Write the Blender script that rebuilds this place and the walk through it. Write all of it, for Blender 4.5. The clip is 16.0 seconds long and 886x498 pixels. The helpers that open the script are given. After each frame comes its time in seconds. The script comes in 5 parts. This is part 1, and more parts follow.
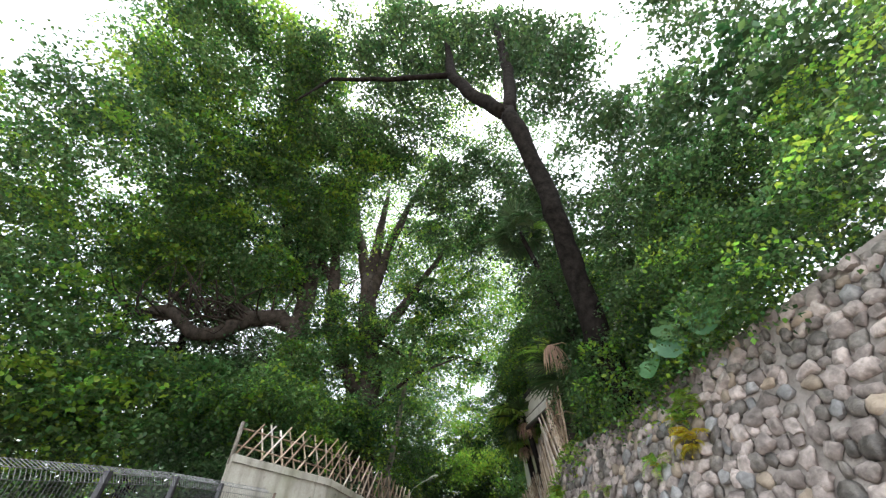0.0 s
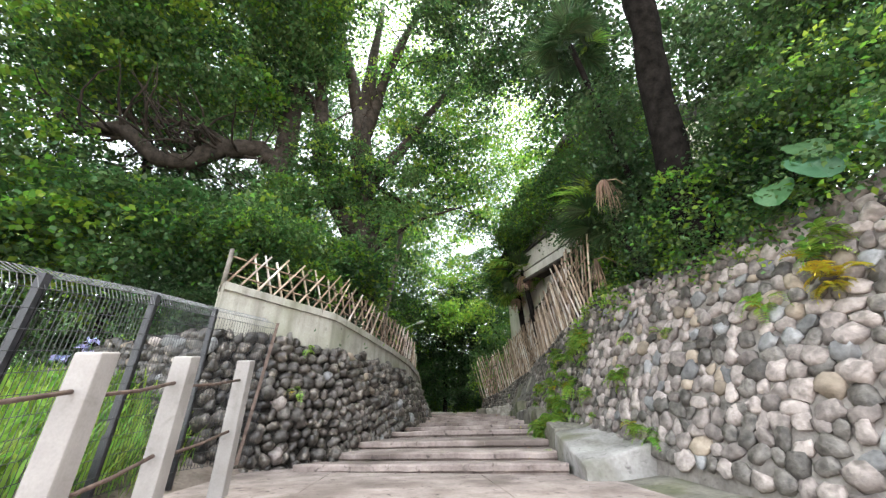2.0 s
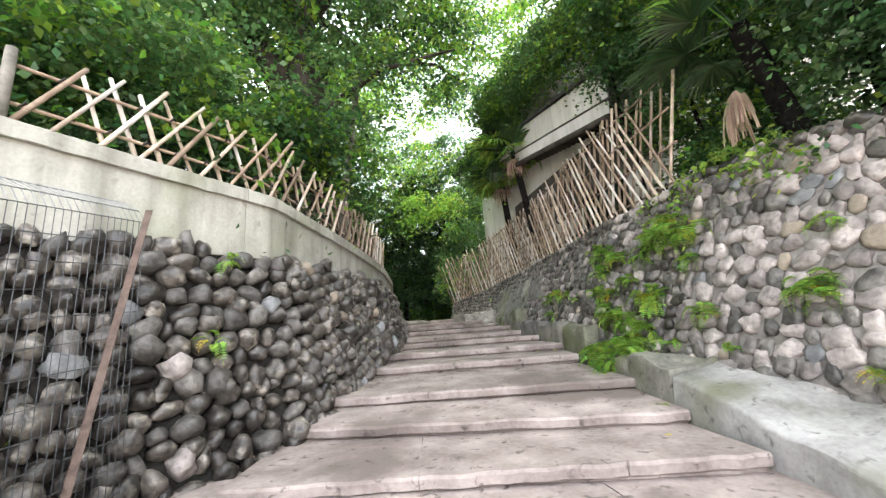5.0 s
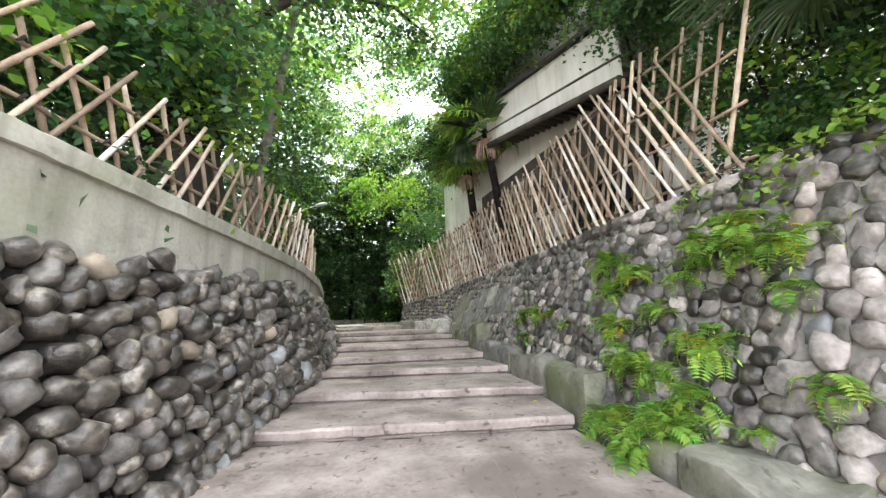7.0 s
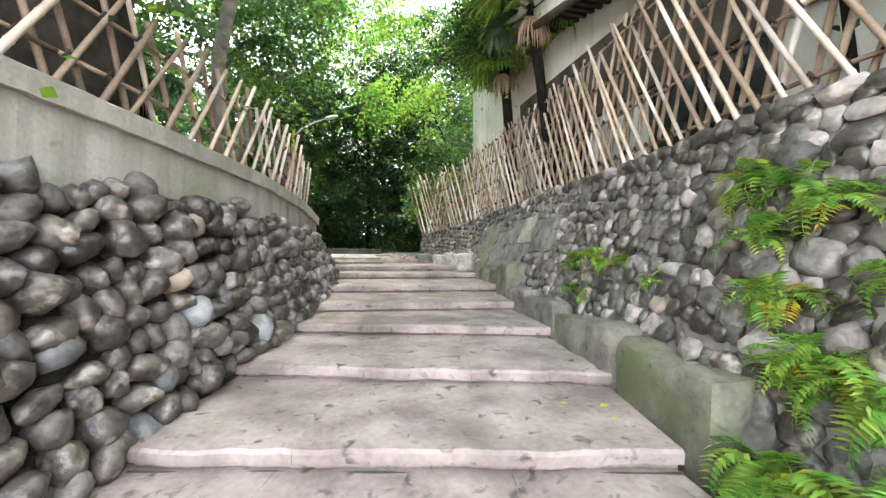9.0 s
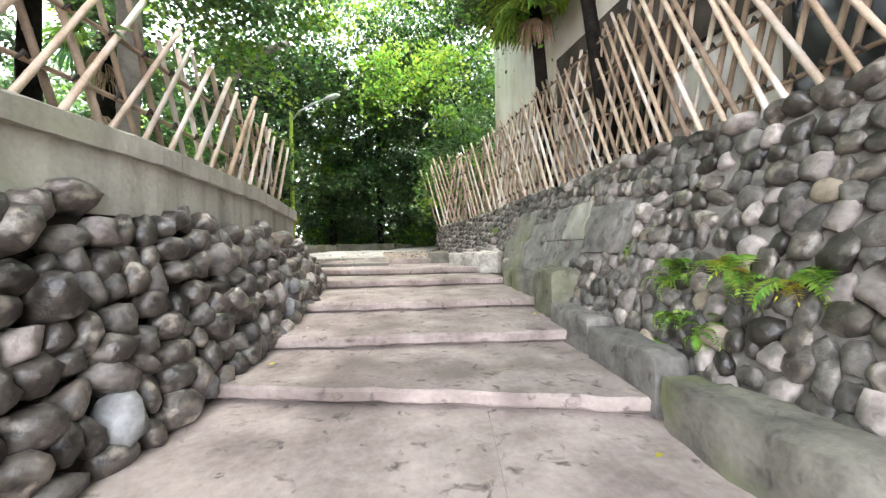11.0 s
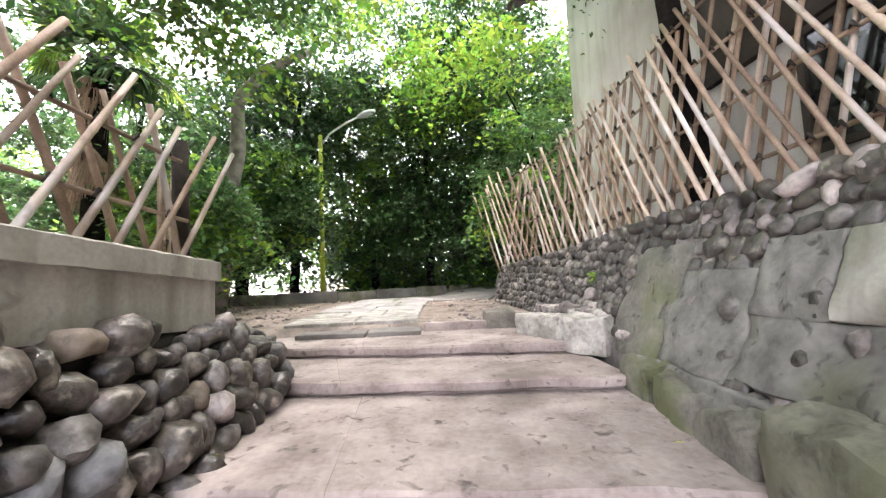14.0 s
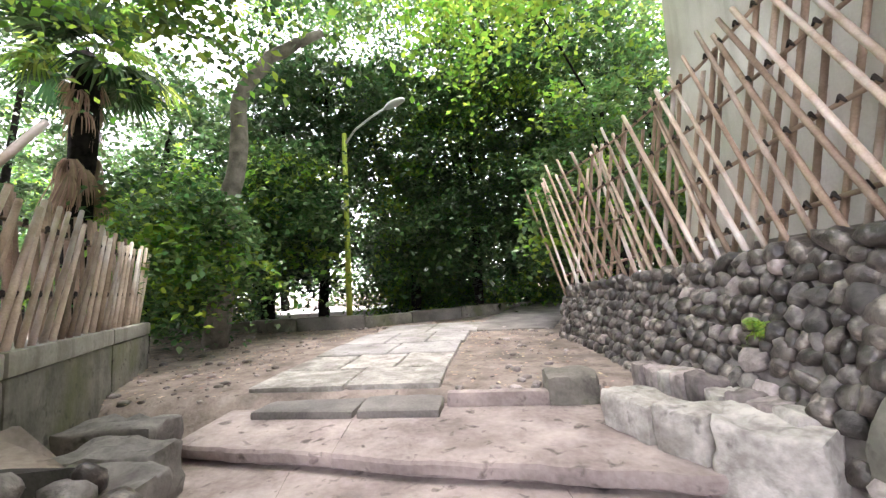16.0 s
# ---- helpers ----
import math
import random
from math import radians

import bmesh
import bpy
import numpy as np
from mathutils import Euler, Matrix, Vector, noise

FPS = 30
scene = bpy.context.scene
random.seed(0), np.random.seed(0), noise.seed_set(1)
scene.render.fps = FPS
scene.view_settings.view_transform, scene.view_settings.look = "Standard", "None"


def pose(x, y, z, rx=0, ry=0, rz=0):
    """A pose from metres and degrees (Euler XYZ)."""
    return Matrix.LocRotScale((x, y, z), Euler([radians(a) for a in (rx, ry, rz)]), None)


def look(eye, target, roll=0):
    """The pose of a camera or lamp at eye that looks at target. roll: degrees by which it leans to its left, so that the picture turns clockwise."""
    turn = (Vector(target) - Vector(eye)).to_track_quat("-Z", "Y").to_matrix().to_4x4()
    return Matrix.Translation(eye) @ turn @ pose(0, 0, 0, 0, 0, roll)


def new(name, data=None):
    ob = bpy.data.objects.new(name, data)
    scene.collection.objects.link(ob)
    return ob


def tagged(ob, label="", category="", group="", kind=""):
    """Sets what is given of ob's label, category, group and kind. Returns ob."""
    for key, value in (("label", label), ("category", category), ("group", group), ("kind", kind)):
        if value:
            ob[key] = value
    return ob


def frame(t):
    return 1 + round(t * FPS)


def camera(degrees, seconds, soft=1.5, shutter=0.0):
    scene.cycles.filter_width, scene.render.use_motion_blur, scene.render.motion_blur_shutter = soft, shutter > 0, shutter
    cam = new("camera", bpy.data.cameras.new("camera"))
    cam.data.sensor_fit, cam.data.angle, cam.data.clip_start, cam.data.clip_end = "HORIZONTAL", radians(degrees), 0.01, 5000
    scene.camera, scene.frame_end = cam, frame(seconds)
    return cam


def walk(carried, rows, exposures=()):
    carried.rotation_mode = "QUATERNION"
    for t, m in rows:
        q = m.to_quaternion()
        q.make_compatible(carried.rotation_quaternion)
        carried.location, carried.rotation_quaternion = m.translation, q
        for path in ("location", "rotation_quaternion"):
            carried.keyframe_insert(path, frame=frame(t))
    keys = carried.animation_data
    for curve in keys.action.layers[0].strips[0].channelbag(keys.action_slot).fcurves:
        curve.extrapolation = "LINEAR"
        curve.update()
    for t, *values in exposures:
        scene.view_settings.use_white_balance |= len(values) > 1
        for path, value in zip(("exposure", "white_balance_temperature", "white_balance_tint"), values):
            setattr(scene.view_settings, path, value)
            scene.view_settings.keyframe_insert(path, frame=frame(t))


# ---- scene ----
cam = camera(97.1, 16.0, soft=1.4)
METRES, EYE, TILT, LEAN, TURN = 17.0, 1.25, 46.5, 1.5, 0.0
ROWS = [
    (0.0, 0.0, 0.0, 0.0, -0.0, 0.0, 0.0),
    (0.5, -0.0119, 0.0153, -0.0161, 0.34, -4.76, -2.53),
    (1.0, -0.032, 0.0422, -0.0342, -1.97, -10.99, -2.97),
    (1.5, -0.0436, 0.0629, -0.0498, -3.61, -15.1, -3.31),
    (2.0, -0.0542, 0.0879, -0.0666, -2.53, -18.93, -4.07),
    (2.5, -0.0704, 0.1127, -0.0841, -3.87, -20.01, -0.14),
    (3.0, -0.0848, 0.1394, -0.0976, -2.37, -20.59, 0.9),
    (3.5, -0.0915, 0.1675, -0.1167, -1.92, -22.35, 1.23),
    (4.0, -0.0991, 0.1922, -0.1377, -1.91, -26.21, 1.31),
    (4.5, -0.1027, 0.2259, -0.1569, -6.98, -31.18, -2.48),
    (5.0, -0.0956, 0.2577, -0.1777, -10.69, -32.4, -6.97),
    (7.5, -0.0449, 0.3892, -0.2561, -13.87, -34.0, -14.02),
    (8.0, -0.037, 0.4117, -0.2696, -13.26, -39.47, -15.25),
    (8.5, -0.0225, 0.4295, -0.2938, -12.5, -40.79, -13.3),
    (9.0, -0.0119, 0.4455, -0.3126, -9.6, -44.11, -12.23),
    (11.5, 0.0294, 0.5475, -0.4001, -7.45, -45.94, -8.58),
    (12.0, 0.0398, 0.5673, -0.418, -5.92, -46.22, -7.68),
    (12.5, 0.0503, 0.5884, -0.4317, -4.16, -48.99, -6.47),
    (13.0, 0.0553, 0.6137, -0.4545, -1.17, -42.86, -6.8),
    (13.5, 0.0589, 0.6388, -0.4723, -4.79, -42.77, -5.09),
    (14.0, 0.0611, 0.6602, -0.4909, -2.64, -41.71, -1.46),
    (14.5, 0.0621, 0.6829, -0.5101, -1.14, -42.1, 0.06),
    (15.0, 0.0655, 0.7076, -0.5254, -1.91, -41.58, 0.11),
    (15.5, 0.0746, 0.7329, -0.546, 0.89, -40.5, 2.49),
    (16.0, 0.0812, 0.7569, -0.5632, 2.59, -40.77, 5.21),
]
walk(cam, [(t, pose(0, 0, EYE, TILT, LEAN, TURN) @ pose(METRES * x, METRES * y, METRES * z, 90 + pitch, roll, yaw)) for t, x, y, z, yaw, pitch, roll in ROWS],
     exposures=[(0.0, 2.4, 6500, 8), (2.0, 2.95, 6550, 8), (5.0, 3.36, 6550, 9), (8.5, 3.86, 6450, 9), (12.5, 4.16, 6550, 16), (16.0, 3.92, 6500, 23)])


# ---- light ----
world = bpy.data.worlds.new("overcast")
scene.world = world
world.use_nodes = True
wn, wl = world.node_tree.nodes, world.node_tree.links
wn.clear()
sky = wn.new("ShaderNodeTexSky")
sky.sky_type, sky.sun_disc = "NISHITA", False
sky.sun_elevation, sky.sun_rotation = radians(82), radians(39)
pale = wn.new("ShaderNodeHueSaturation")
pale.inputs["Saturation"].default_value = 0.25
wbg, wout = wn.new("ShaderNodeBackground"), wn.new("ShaderNodeOutputWorld")
wbg.inputs["Strength"].default_value = 0.15
wl.new(sky.outputs[0], pale.inputs["Color"])
wl.new(pale.outputs[0], wbg.inputs["Color"])
wl.new(wbg.outputs[0], wout.inputs["Surface"])
sun_lamp = new("sun", bpy.data.lights.new("sun", "SUN"))
sun_lamp.data.energy, sun_lamp.data.angle, sun_lamp.data.color = 2.2, radians(40), (1, 0.97, 0.92)
sun_lamp.matrix_world = look((0, 0, 30), (-0.08, -0.1, 29.01))


# ---- materials ----
def material(name, dark, light, scale=6.0, rough=0.85, bump=0.3, fine=60.0, vary=0.25, metal=0.0, stain=None, through_leaf=0.0, spec=0.3, amount=0.5, pits=0.0, streak=0.0, blotch=0.35):
    """A surface whose colour wanders between two tones at two scales, with relief; each object or island a little different."""
    m = bpy.data.materials.new(name)
    m.use_nodes = True
    n, l = m.node_tree.nodes, m.node_tree.links
    n.clear()
    out, bsdf = n.new("ShaderNodeOutputMaterial"), n.new("ShaderNodeBsdfPrincipled")
    bsdf.inputs["Roughness"].default_value, bsdf.inputs["Metallic"].default_value = rough, metal
    bsdf.inputs["Specular IOR Level"].default_value = spec
    geo = n.new("ShaderNodeNewGeometry")
    coarse, grain = n.new("ShaderNodeTexNoise"), n.new("ShaderNodeTexNoise")
    coarse.inputs["Scale"].default_value, grain.inputs["Scale"].default_value = scale, fine
    coarse.inputs["Detail"].default_value, grain.inputs["Detail"].default_value = 6, 4
    for tex in (coarse, grain):
        l.new(geo.outputs["Position"], tex.inputs["Vector"])
    add = n.new("ShaderNodeMath")
    add.operation, add.inputs[1].default_value = "MULTIPLY_ADD", 0.35
    l.new(grain.outputs["Fac"], add.inputs[0])
    l.new(coarse.outputs["Fac"], add.inputs[2])
    ramp = n.new("ShaderNodeMapRange")
    ramp.inputs["From Min"].default_value, ramp.inputs["From Max"].default_value = 0.45, 0.9
    l.new(add.outputs[0], ramp.inputs["Value"])
    mix = n.new("ShaderNodeMix")
    mix.data_type = "RGBA"
    mix.inputs["A"].default_value, mix.inputs["B"].default_value = (*dark, 1), (*light, 1)
    l.new(ramp.outputs[0], mix.inputs["Factor"])
    colour = mix.outputs["Result"]
    if stain:
        blot = n.new("ShaderNodeTexNoise")
        blot.inputs["Scale"].default_value, blot.inputs["Detail"].default_value = scale * blotch, 8
        l.new(geo.outputs["Position"], blot.inputs["Vector"])
        edge = n.new("ShaderNodeMapRange")
        edge.inputs["From Min"].default_value, edge.inputs["From Max"].default_value = 0.62 - 0.2 * amount, 0.72 - 0.1 * amount
        edge.inputs["To Max"].default_value = 0.85
        l.new(blot.outputs["Fac"], edge.inputs["Value"])
        over = n.new("ShaderNodeMix")
        over.data_type = "RGBA"
        over.inputs["B"].default_value = (*stain, 1)
        l.new(edge.outputs[0], over.inputs["Factor"])
        l.new(colour, over.inputs["A"])
        colour = over.outputs["Result"]
    if pits:
        holes = n.new("ShaderNodeTexNoise")
        holes.inputs["Scale"].default_value, holes.inputs["Detail"].default_value, holes.inputs["Distortion"].default_value = 9, 5, 0.6
        l.new(geo.outputs["Position"], holes.inputs["Vector"])
        cut = n.new("ShaderNodeMapRange")
        cut.inputs["From Min"].default_value, cut.inputs["From Max"].default_value, cut.inputs["To Max"].default_value = 0.60, 0.72, pits
        l.new(holes.outputs["Fac"], cut.inputs["Value"])
        spot = n.new("ShaderNodeMix")
        spot.data_type = "RGBA"
        spot.inputs["B"].default_value = (dark[0] * 0.35, dark[1] * 0.35, dark[2] * 0.35, 1)
        l.new(cut.outputs[0], spot.inputs["Factor"])
        l.new(colour, spot.inputs["A"])
        colour = spot.outputs["Result"]
    if streak:
        squash = n.new("ShaderNodeVectorMath")
        squash.operation, squash.inputs[1].default_value = "MULTIPLY", (5.0, 5.0, 0.5)
        runs = n.new("ShaderNodeTexNoise")
        runs.inputs["Scale"].default_value, runs.inputs["Detail"].default_value = 1.0, 6
        l.new(geo.outputs["Position"], squash.inputs[0])
        l.new(squash.outputs[0], runs.inputs["Vector"])
        cut2 = n.new("ShaderNodeMapRange")
        cut2.inputs["From Min"].default_value, cut2.inputs["From Max"].default_value, cut2.inputs["To Max"].default_value = 0.48, 0.75, streak
        l.new(runs.outputs["Fac"], cut2.inputs["Value"])
        wash = n.new("ShaderNodeMix")
        wash.data_type = "RGBA"
        wash.inputs["B"].default_value = (dark[0] * 0.5, dark[1] * 0.5, dark[2] * 0.45, 1)
        l.new(cut2.outputs[0], wash.inputs["Factor"])
        l.new(colour, wash.inputs["A"])
        colour = wash.outputs["Result"]
    if vary:
        info = n.new("ShaderNodeObjectInfo")
        both = n.new("ShaderNodeMath")
        both.operation = "ADD"
        l.new(info.outputs["Random"], both.inputs[0])
        l.new(geo.outputs["Random Per Island"], both.inputs[1])
        part1 = n.new("ShaderNodeMath")
        part1.operation = "FRACT"
        l.new(both.outputs[0], part1.inputs[0])
        tone = n.new("ShaderNodeMapRange")
        tone.inputs["To Min"].default_value, tone.inputs["To Max"].default_value = 1 - vary, 1 + vary
        l.new(part1.outputs[0], tone.inputs["Value"])
        hue = n.new("ShaderNodeHueSaturation")
        l.new(tone.outputs[0], hue.inputs["Value"])
        if through_leaf:
            shift = n.new("ShaderNodeMath")
            shift.operation, shift.inputs[1].default_value = "MULTIPLY", 7.31
            turn = n.new("ShaderNodeMath")
            turn.operation = "FRACT"
            swing = n.new("ShaderNodeMapRange")
            swing.inputs["To Min"].default_value, swing.inputs["To Max"].default_value = 0.465, 0.535
            l.new(part1.outputs[0], shift.inputs[0])
            l.new(shift.outputs[0], turn.inputs[0])
            l.new(turn.outputs[0], swing.inputs["Value"])
            l.new(swing.outputs[0], hue.inputs["Hue"])
        l.new(colour, hue.inputs["Color"])
        colour = hue.outputs[0]
    l.new(colour, bsdf.inputs["Base Color"])
    if bump:
        relief = n.new("ShaderNodeBump")
        relief.inputs["Strength"].default_value, relief.inputs["Distance"].default_value = bump, 0.02
        l.new(add.outputs[0], relief.inputs["Height"])
        l.new(relief.outputs[0], bsdf.inputs["Normal"])
    last = bsdf.outputs[0]
    if through_leaf:
        glow = n.new("ShaderNodeBsdfTranslucent")
        l.new(colour, glow.inputs["Color"])
        both2 = n.new("ShaderNodeMixShader")
        both2.inputs[0].default_value = through_leaf
        l.new(last, both2.inputs[1])
        l.new(glow.outputs[0], both2.inputs[2])
        last = both2.outputs[0]
    l.new(last, out.inputs["Surface"])
    return m


STEP = material("worn pinkish stone", (0.205, 0.165, 0.151), (0.45, 0.378, 0.35), 2.6, 0.88, 0.9, 22, 0.08, stain=(0.16, 0.128, 0.113), amount=0.45, pits=0.85)
# soil tone dark enough to carry the shade at the riser foot
SOIL_SHADE = material("dark soil with shade in its colour", (0.03, 0.028, 0.02), (0.10, 0.085, 0.06), 9, 0.95, 0.6, 50, 0, stain=(0.10, 0.11, 0.04), amount=0.4)
COBBLE_DARK = material("dark river stone", (0.014, 0.0115, 0.0095), (0.125, 0.106, 0.091), 11, 0.38, 1.0, 26, 0.65, stain=(0.30, 0.265, 0.225), amount=0.42, blotch=0.9, spec=0.6, pits=0.6)
COBBLE_GREY = material("grey river stone", (0.055, 0.049, 0.044), (0.20, 0.182, 0.166), 12, 0.55, 1.0, 28, 0.45, stain=(0.045, 0.04, 0.035), amount=0.4, blotch=0.9, spec=0.5, pits=0.5)
COBBLE_PALE = material("pale river stone", (0.165, 0.143, 0.134), (0.42, 0.365, 0.34), 9, 0.8, 1.0, 26, 0.45, stain=(0.12, 0.105, 0.095), amount=0.45, pits=0.5, blotch=0.8)
COBBLE_BLUE = material("blue-grey river stone", (0.125, 0.124, 0.126), (0.30, 0.30, 0.302), 8, 0.75, 0.9, 28, 0.35, pits=0.4)
COBBLE_TAN = material("tan river stone", (0.19, 0.155, 0.12), (0.36, 0.30, 0.24), 8, 0.8, 0.8, 30, 0.35, pits=0.4)
# near-black tone carries the shade in the gaps between the left wall's stones
MORTAR_GAP_SHADE = material("mortar darkened for gap shade", (0.014, 0.0125, 0.011), (0.05, 0.045, 0.04), 5, 0.95, 0.5, 50, 0)
MORTAR_PALE = material("grey mortar", (0.16, 0.143, 0.13), (0.34, 0.31, 0.288), 5, 0.95, 0.8, 30, 0, pits=0.5)
CONCRETE = material("weathered concrete", (0.27, 0.256, 0.215), (0.49, 0.468, 0.41), 1.6, 0.9, 0.5, 36, 0.05, stain=(0.22, 0.23, 0.14), amount=0.62, pits=0.35, streak=0.7)
CONCRETE_POST = material("plain concrete", (0.26, 0.24, 0.23), (0.38, 0.355, 0.34), 3, 0.85, 0.2, 60, 0.05, pits=0.25, streak=0.3)
CONCRETE_WALL = material("old grey render", (0.12, 0.113, 0.102), (0.28, 0.268, 0.243), 4.0, 0.92, 1.0, 22, 0.08, stain=(0.15, 0.15, 0.10), amount=0.45, pits=0.8, streak=0.45)
ROAD = material("pale road surface", (0.45, 0.45, 0.45), (0.6, 0.6, 0.6), 2, 0.9, 0.1, 40, 0)
CONCRETE_MOSSY = material("mossy concrete", (0.125, 0.12, 0.10), (0.29, 0.275, 0.232), 3.6, 0.92, 1.0, 24, 0.06, stain=(0.14, 0.15, 0.07), amount=0.6, pits=0.75, streak=0.4)
IRIS = material("pale blue petal", (0.30, 0.30, 0.62), (0.50, 0.50, 0.80), 9, 0.6, 0, 30, 0.1, through_leaf=0.3)
COBBLE_MOSSY = material("mossy boulder", (0.095, 0.088, 0.074), (0.25, 0.235, 0.198), 4, 0.92, 1.0, 30, 0.1, stain=(0.14, 0.16, 0.06), amount=0.55, pits=0.5)
CONCRETE_DARK = material("dark old concrete", (0.12, 0.11, 0.10), (0.27, 0.25, 0.23), 2.5, 0.92, 0.4, 45, 0.1)
SLAB_DARK = material("rough dark slab", (0.10, 0.092, 0.085), (0.25, 0.235, 0.215), 5, 0.92, 1.0, 26, 0.08, pits=0.6)
LEDGE = material("trowelled ledge", (0.20, 0.19, 0.178), (0.46, 0.44, 0.425), 2.4, 0.92, 1.0, 24, 0.05, stain=(0.14, 0.14, 0.085), amount=0.5, pits=0.7)
MOSS = material("moss", (0.07, 0.08, 0.045), (0.19, 0.19, 0.12), 5, 0.98, 1.0, 40, 0, stain=(0.10, 0.125, 0.05), amount=0.6)
WHITE_STONE = material("white stone", (0.26, 0.24, 0.212), (0.56, 0.53, 0.48), 6, 0.9, 1.0, 24, 0.08, stain=(0.20, 0.185, 0.155), amount=0.45, pits=0.6)
BAMBOO = material("dry bamboo", (0.34, 0.25, 0.18), (0.60, 0.49, 0.39), 5, 0.5, 0.1, 80, 0.3, stain=(0.66, 0.62, 0.58), amount=0.7, pits=0.3)
BAMBOO_OLD = material("old bamboo", (0.19, 0.13, 0.09), (0.40, 0.30, 0.22), 5, 0.6, 0.1, 80, 0.3, pits=0.3)
TWINE = material("dark twine", (0.02, 0.018, 0.015), (0.05, 0.04, 0.035), 20, 0.9, 0.2, 90, 0)
WIRE = material("dark coated wire", (0.02, 0.02, 0.024), (0.05, 0.05, 0.055), 8, 0.45, 0, 60, 0, spec=0.5)
WIRE_PALE = material("galvanised wire", (0.12, 0.12, 0.12), (0.25, 0.25, 0.25), 8, 0.45, 0, 60, 0, metal=0.6)
RUST = material("rusty iron", (0.05, 0.032, 0.026), (0.15, 0.105, 0.085), 14, 0.8, 0.4, 90, 0)
EARTH = material("bare earth", (0.165, 0.13, 0.108), (0.36, 0.30, 0.26), 4, 0.95, 1.0, 26, 0, stain=(0.13, 0.105, 0.09), amount=0.4, pits=0.7)
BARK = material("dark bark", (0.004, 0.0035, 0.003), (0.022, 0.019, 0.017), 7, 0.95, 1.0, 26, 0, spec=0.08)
BARK_GREY = material("grey bark", (0.10, 0.09, 0.075), (0.27, 0.245, 0.21), 6, 0.95, 0.6, 40, 0)
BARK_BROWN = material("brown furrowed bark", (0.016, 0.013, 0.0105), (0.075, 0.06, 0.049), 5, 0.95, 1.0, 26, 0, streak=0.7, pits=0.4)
MOSS_STONE = material("green mossy stone", (0.09, 0.088, 0.066), (0.23, 0.222, 0.17), 5, 0.95, 1.0, 28, 0.08, stain=(0.10, 0.112, 0.05), amount=0.6, pits=0.6)
PLASTER = material("white plaster", (0.60, 0.57, 0.53), (0.80, 0.78, 0.74), 1.2, 0.9, 0.2, 40, 0, stain=(0.42, 0.37, 0.32), amount=0.3, streak=0.4)
BOARD = material("dark weathered board", (0.035, 0.03, 0.026), (0.10, 0.085, 0.07), 3, 0.85, 0.3, 50, 0)
ROOF = material("dark roof", (0.03, 0.03, 0.032), (0.09, 0.088, 0.085), 3, 0.8, 0.3, 40, 0)
WINDOW_DARK = material("dark window glass", (0.01, 0.012, 0.012), (0.03, 0.035, 0.035), 2, 0.08, 0, 40, 0, spec=0.6)
LEAF = material("green leaf", (0.026, 0.075, 0.024), (0.13, 0.25, 0.075), 0.55, 0.42, 0, 5, 0.45, through_leaf=0.45, spec=0.5)
LEAF_DARK = material("dark evergreen leaf", (0.018, 0.048, 0.019), (0.080, 0.150, 0.054), 0.55, 0.42, 0, 5, 0.4, through_leaf=0.33, spec=0.5)
LEAF_BRIGHT = material("bright young leaf", (0.11, 0.25, 0.028), (0.30, 0.48, 0.07), 0.6, 0.45, 0, 5, 0.3, through_leaf=0.58, spec=0.4)
LEAF_BROAD = material("broad blue-green leaf", (0.06, 0.17, 0.07), (0.12, 0.27, 0.12), 5, 0.5, 0.1, 30, 0.15, through_leaf=0.35)
FERN = material("fern green", (0.13, 0.27, 0.04), (0.36, 0.53, 0.10), 3, 0.45, 0, 9, 0.4, through_leaf=0.42)
FERN_YELLOW = material("yellow fern", (0.35, 0.33, 0.03), (0.60, 0.48, 0.05), 3, 0.55, 0, 9, 0.25, through_leaf=0.4)
DEAD = material("dry frond", (0.32, 0.22, 0.16), (0.55, 0.41, 0.31), 4, 0.8, 0.1, 40, 0.3, through_leaf=0.25)
POLE_GREEN = material("yellow-green paint", (0.32, 0.42, 0.05), (0.42, 0.52, 0.08), 4, 0.5, 0, 40, 0)
LAMP_SHELL = material("pale grey enamel", (0.55, 0.58, 0.58), (0.70, 0.72, 0.72), 4, 0.4, 0, 40, 0)


# ---- mesh helpers ----
def mesh_from(name, verts, faces, mats, smooth=False):
    me = bpy.data.meshes.new(name)
    me.from_pydata([tuple(v) for v in verts], [], faces)
    for m in (mats if isinstance(mats, (list, tuple)) else [mats]):
        me.materials.append(m)
    if smooth:
        me.polygons.foreach_set("use_smooth", [True] * len(me.polygons))
    me.update()
    return me


def quads_mesh(name, points, mat):
    """points: an array (n, 4, 3): n separate four-cornered leaves."""
    n = len(points)
    me = bpy.data.meshes.new(name)
    me.vertices.add(n * 4)
    me.vertices.foreach_set("co", np.ascontiguousarray(points, dtype=np.float32).ravel())
    me.loops.add(n * 4)
    me.loops.foreach_set("vertex_index", np.arange(n * 4, dtype=np.int32))
    me.polygons.add(n)
    me.polygons.foreach_set("loop_start", np.arange(0, n * 4, 4, dtype=np.int32))
    me.materials.append(mat)
    me.update(calc_edges=True)
    return me


def part(name, me, parent, label="", m=None):
    ob = new(name, me)
    ob.parent = parent
    if m is not None:
        ob.matrix_basis = m
    if label:
        ob["label"] = label
    return ob


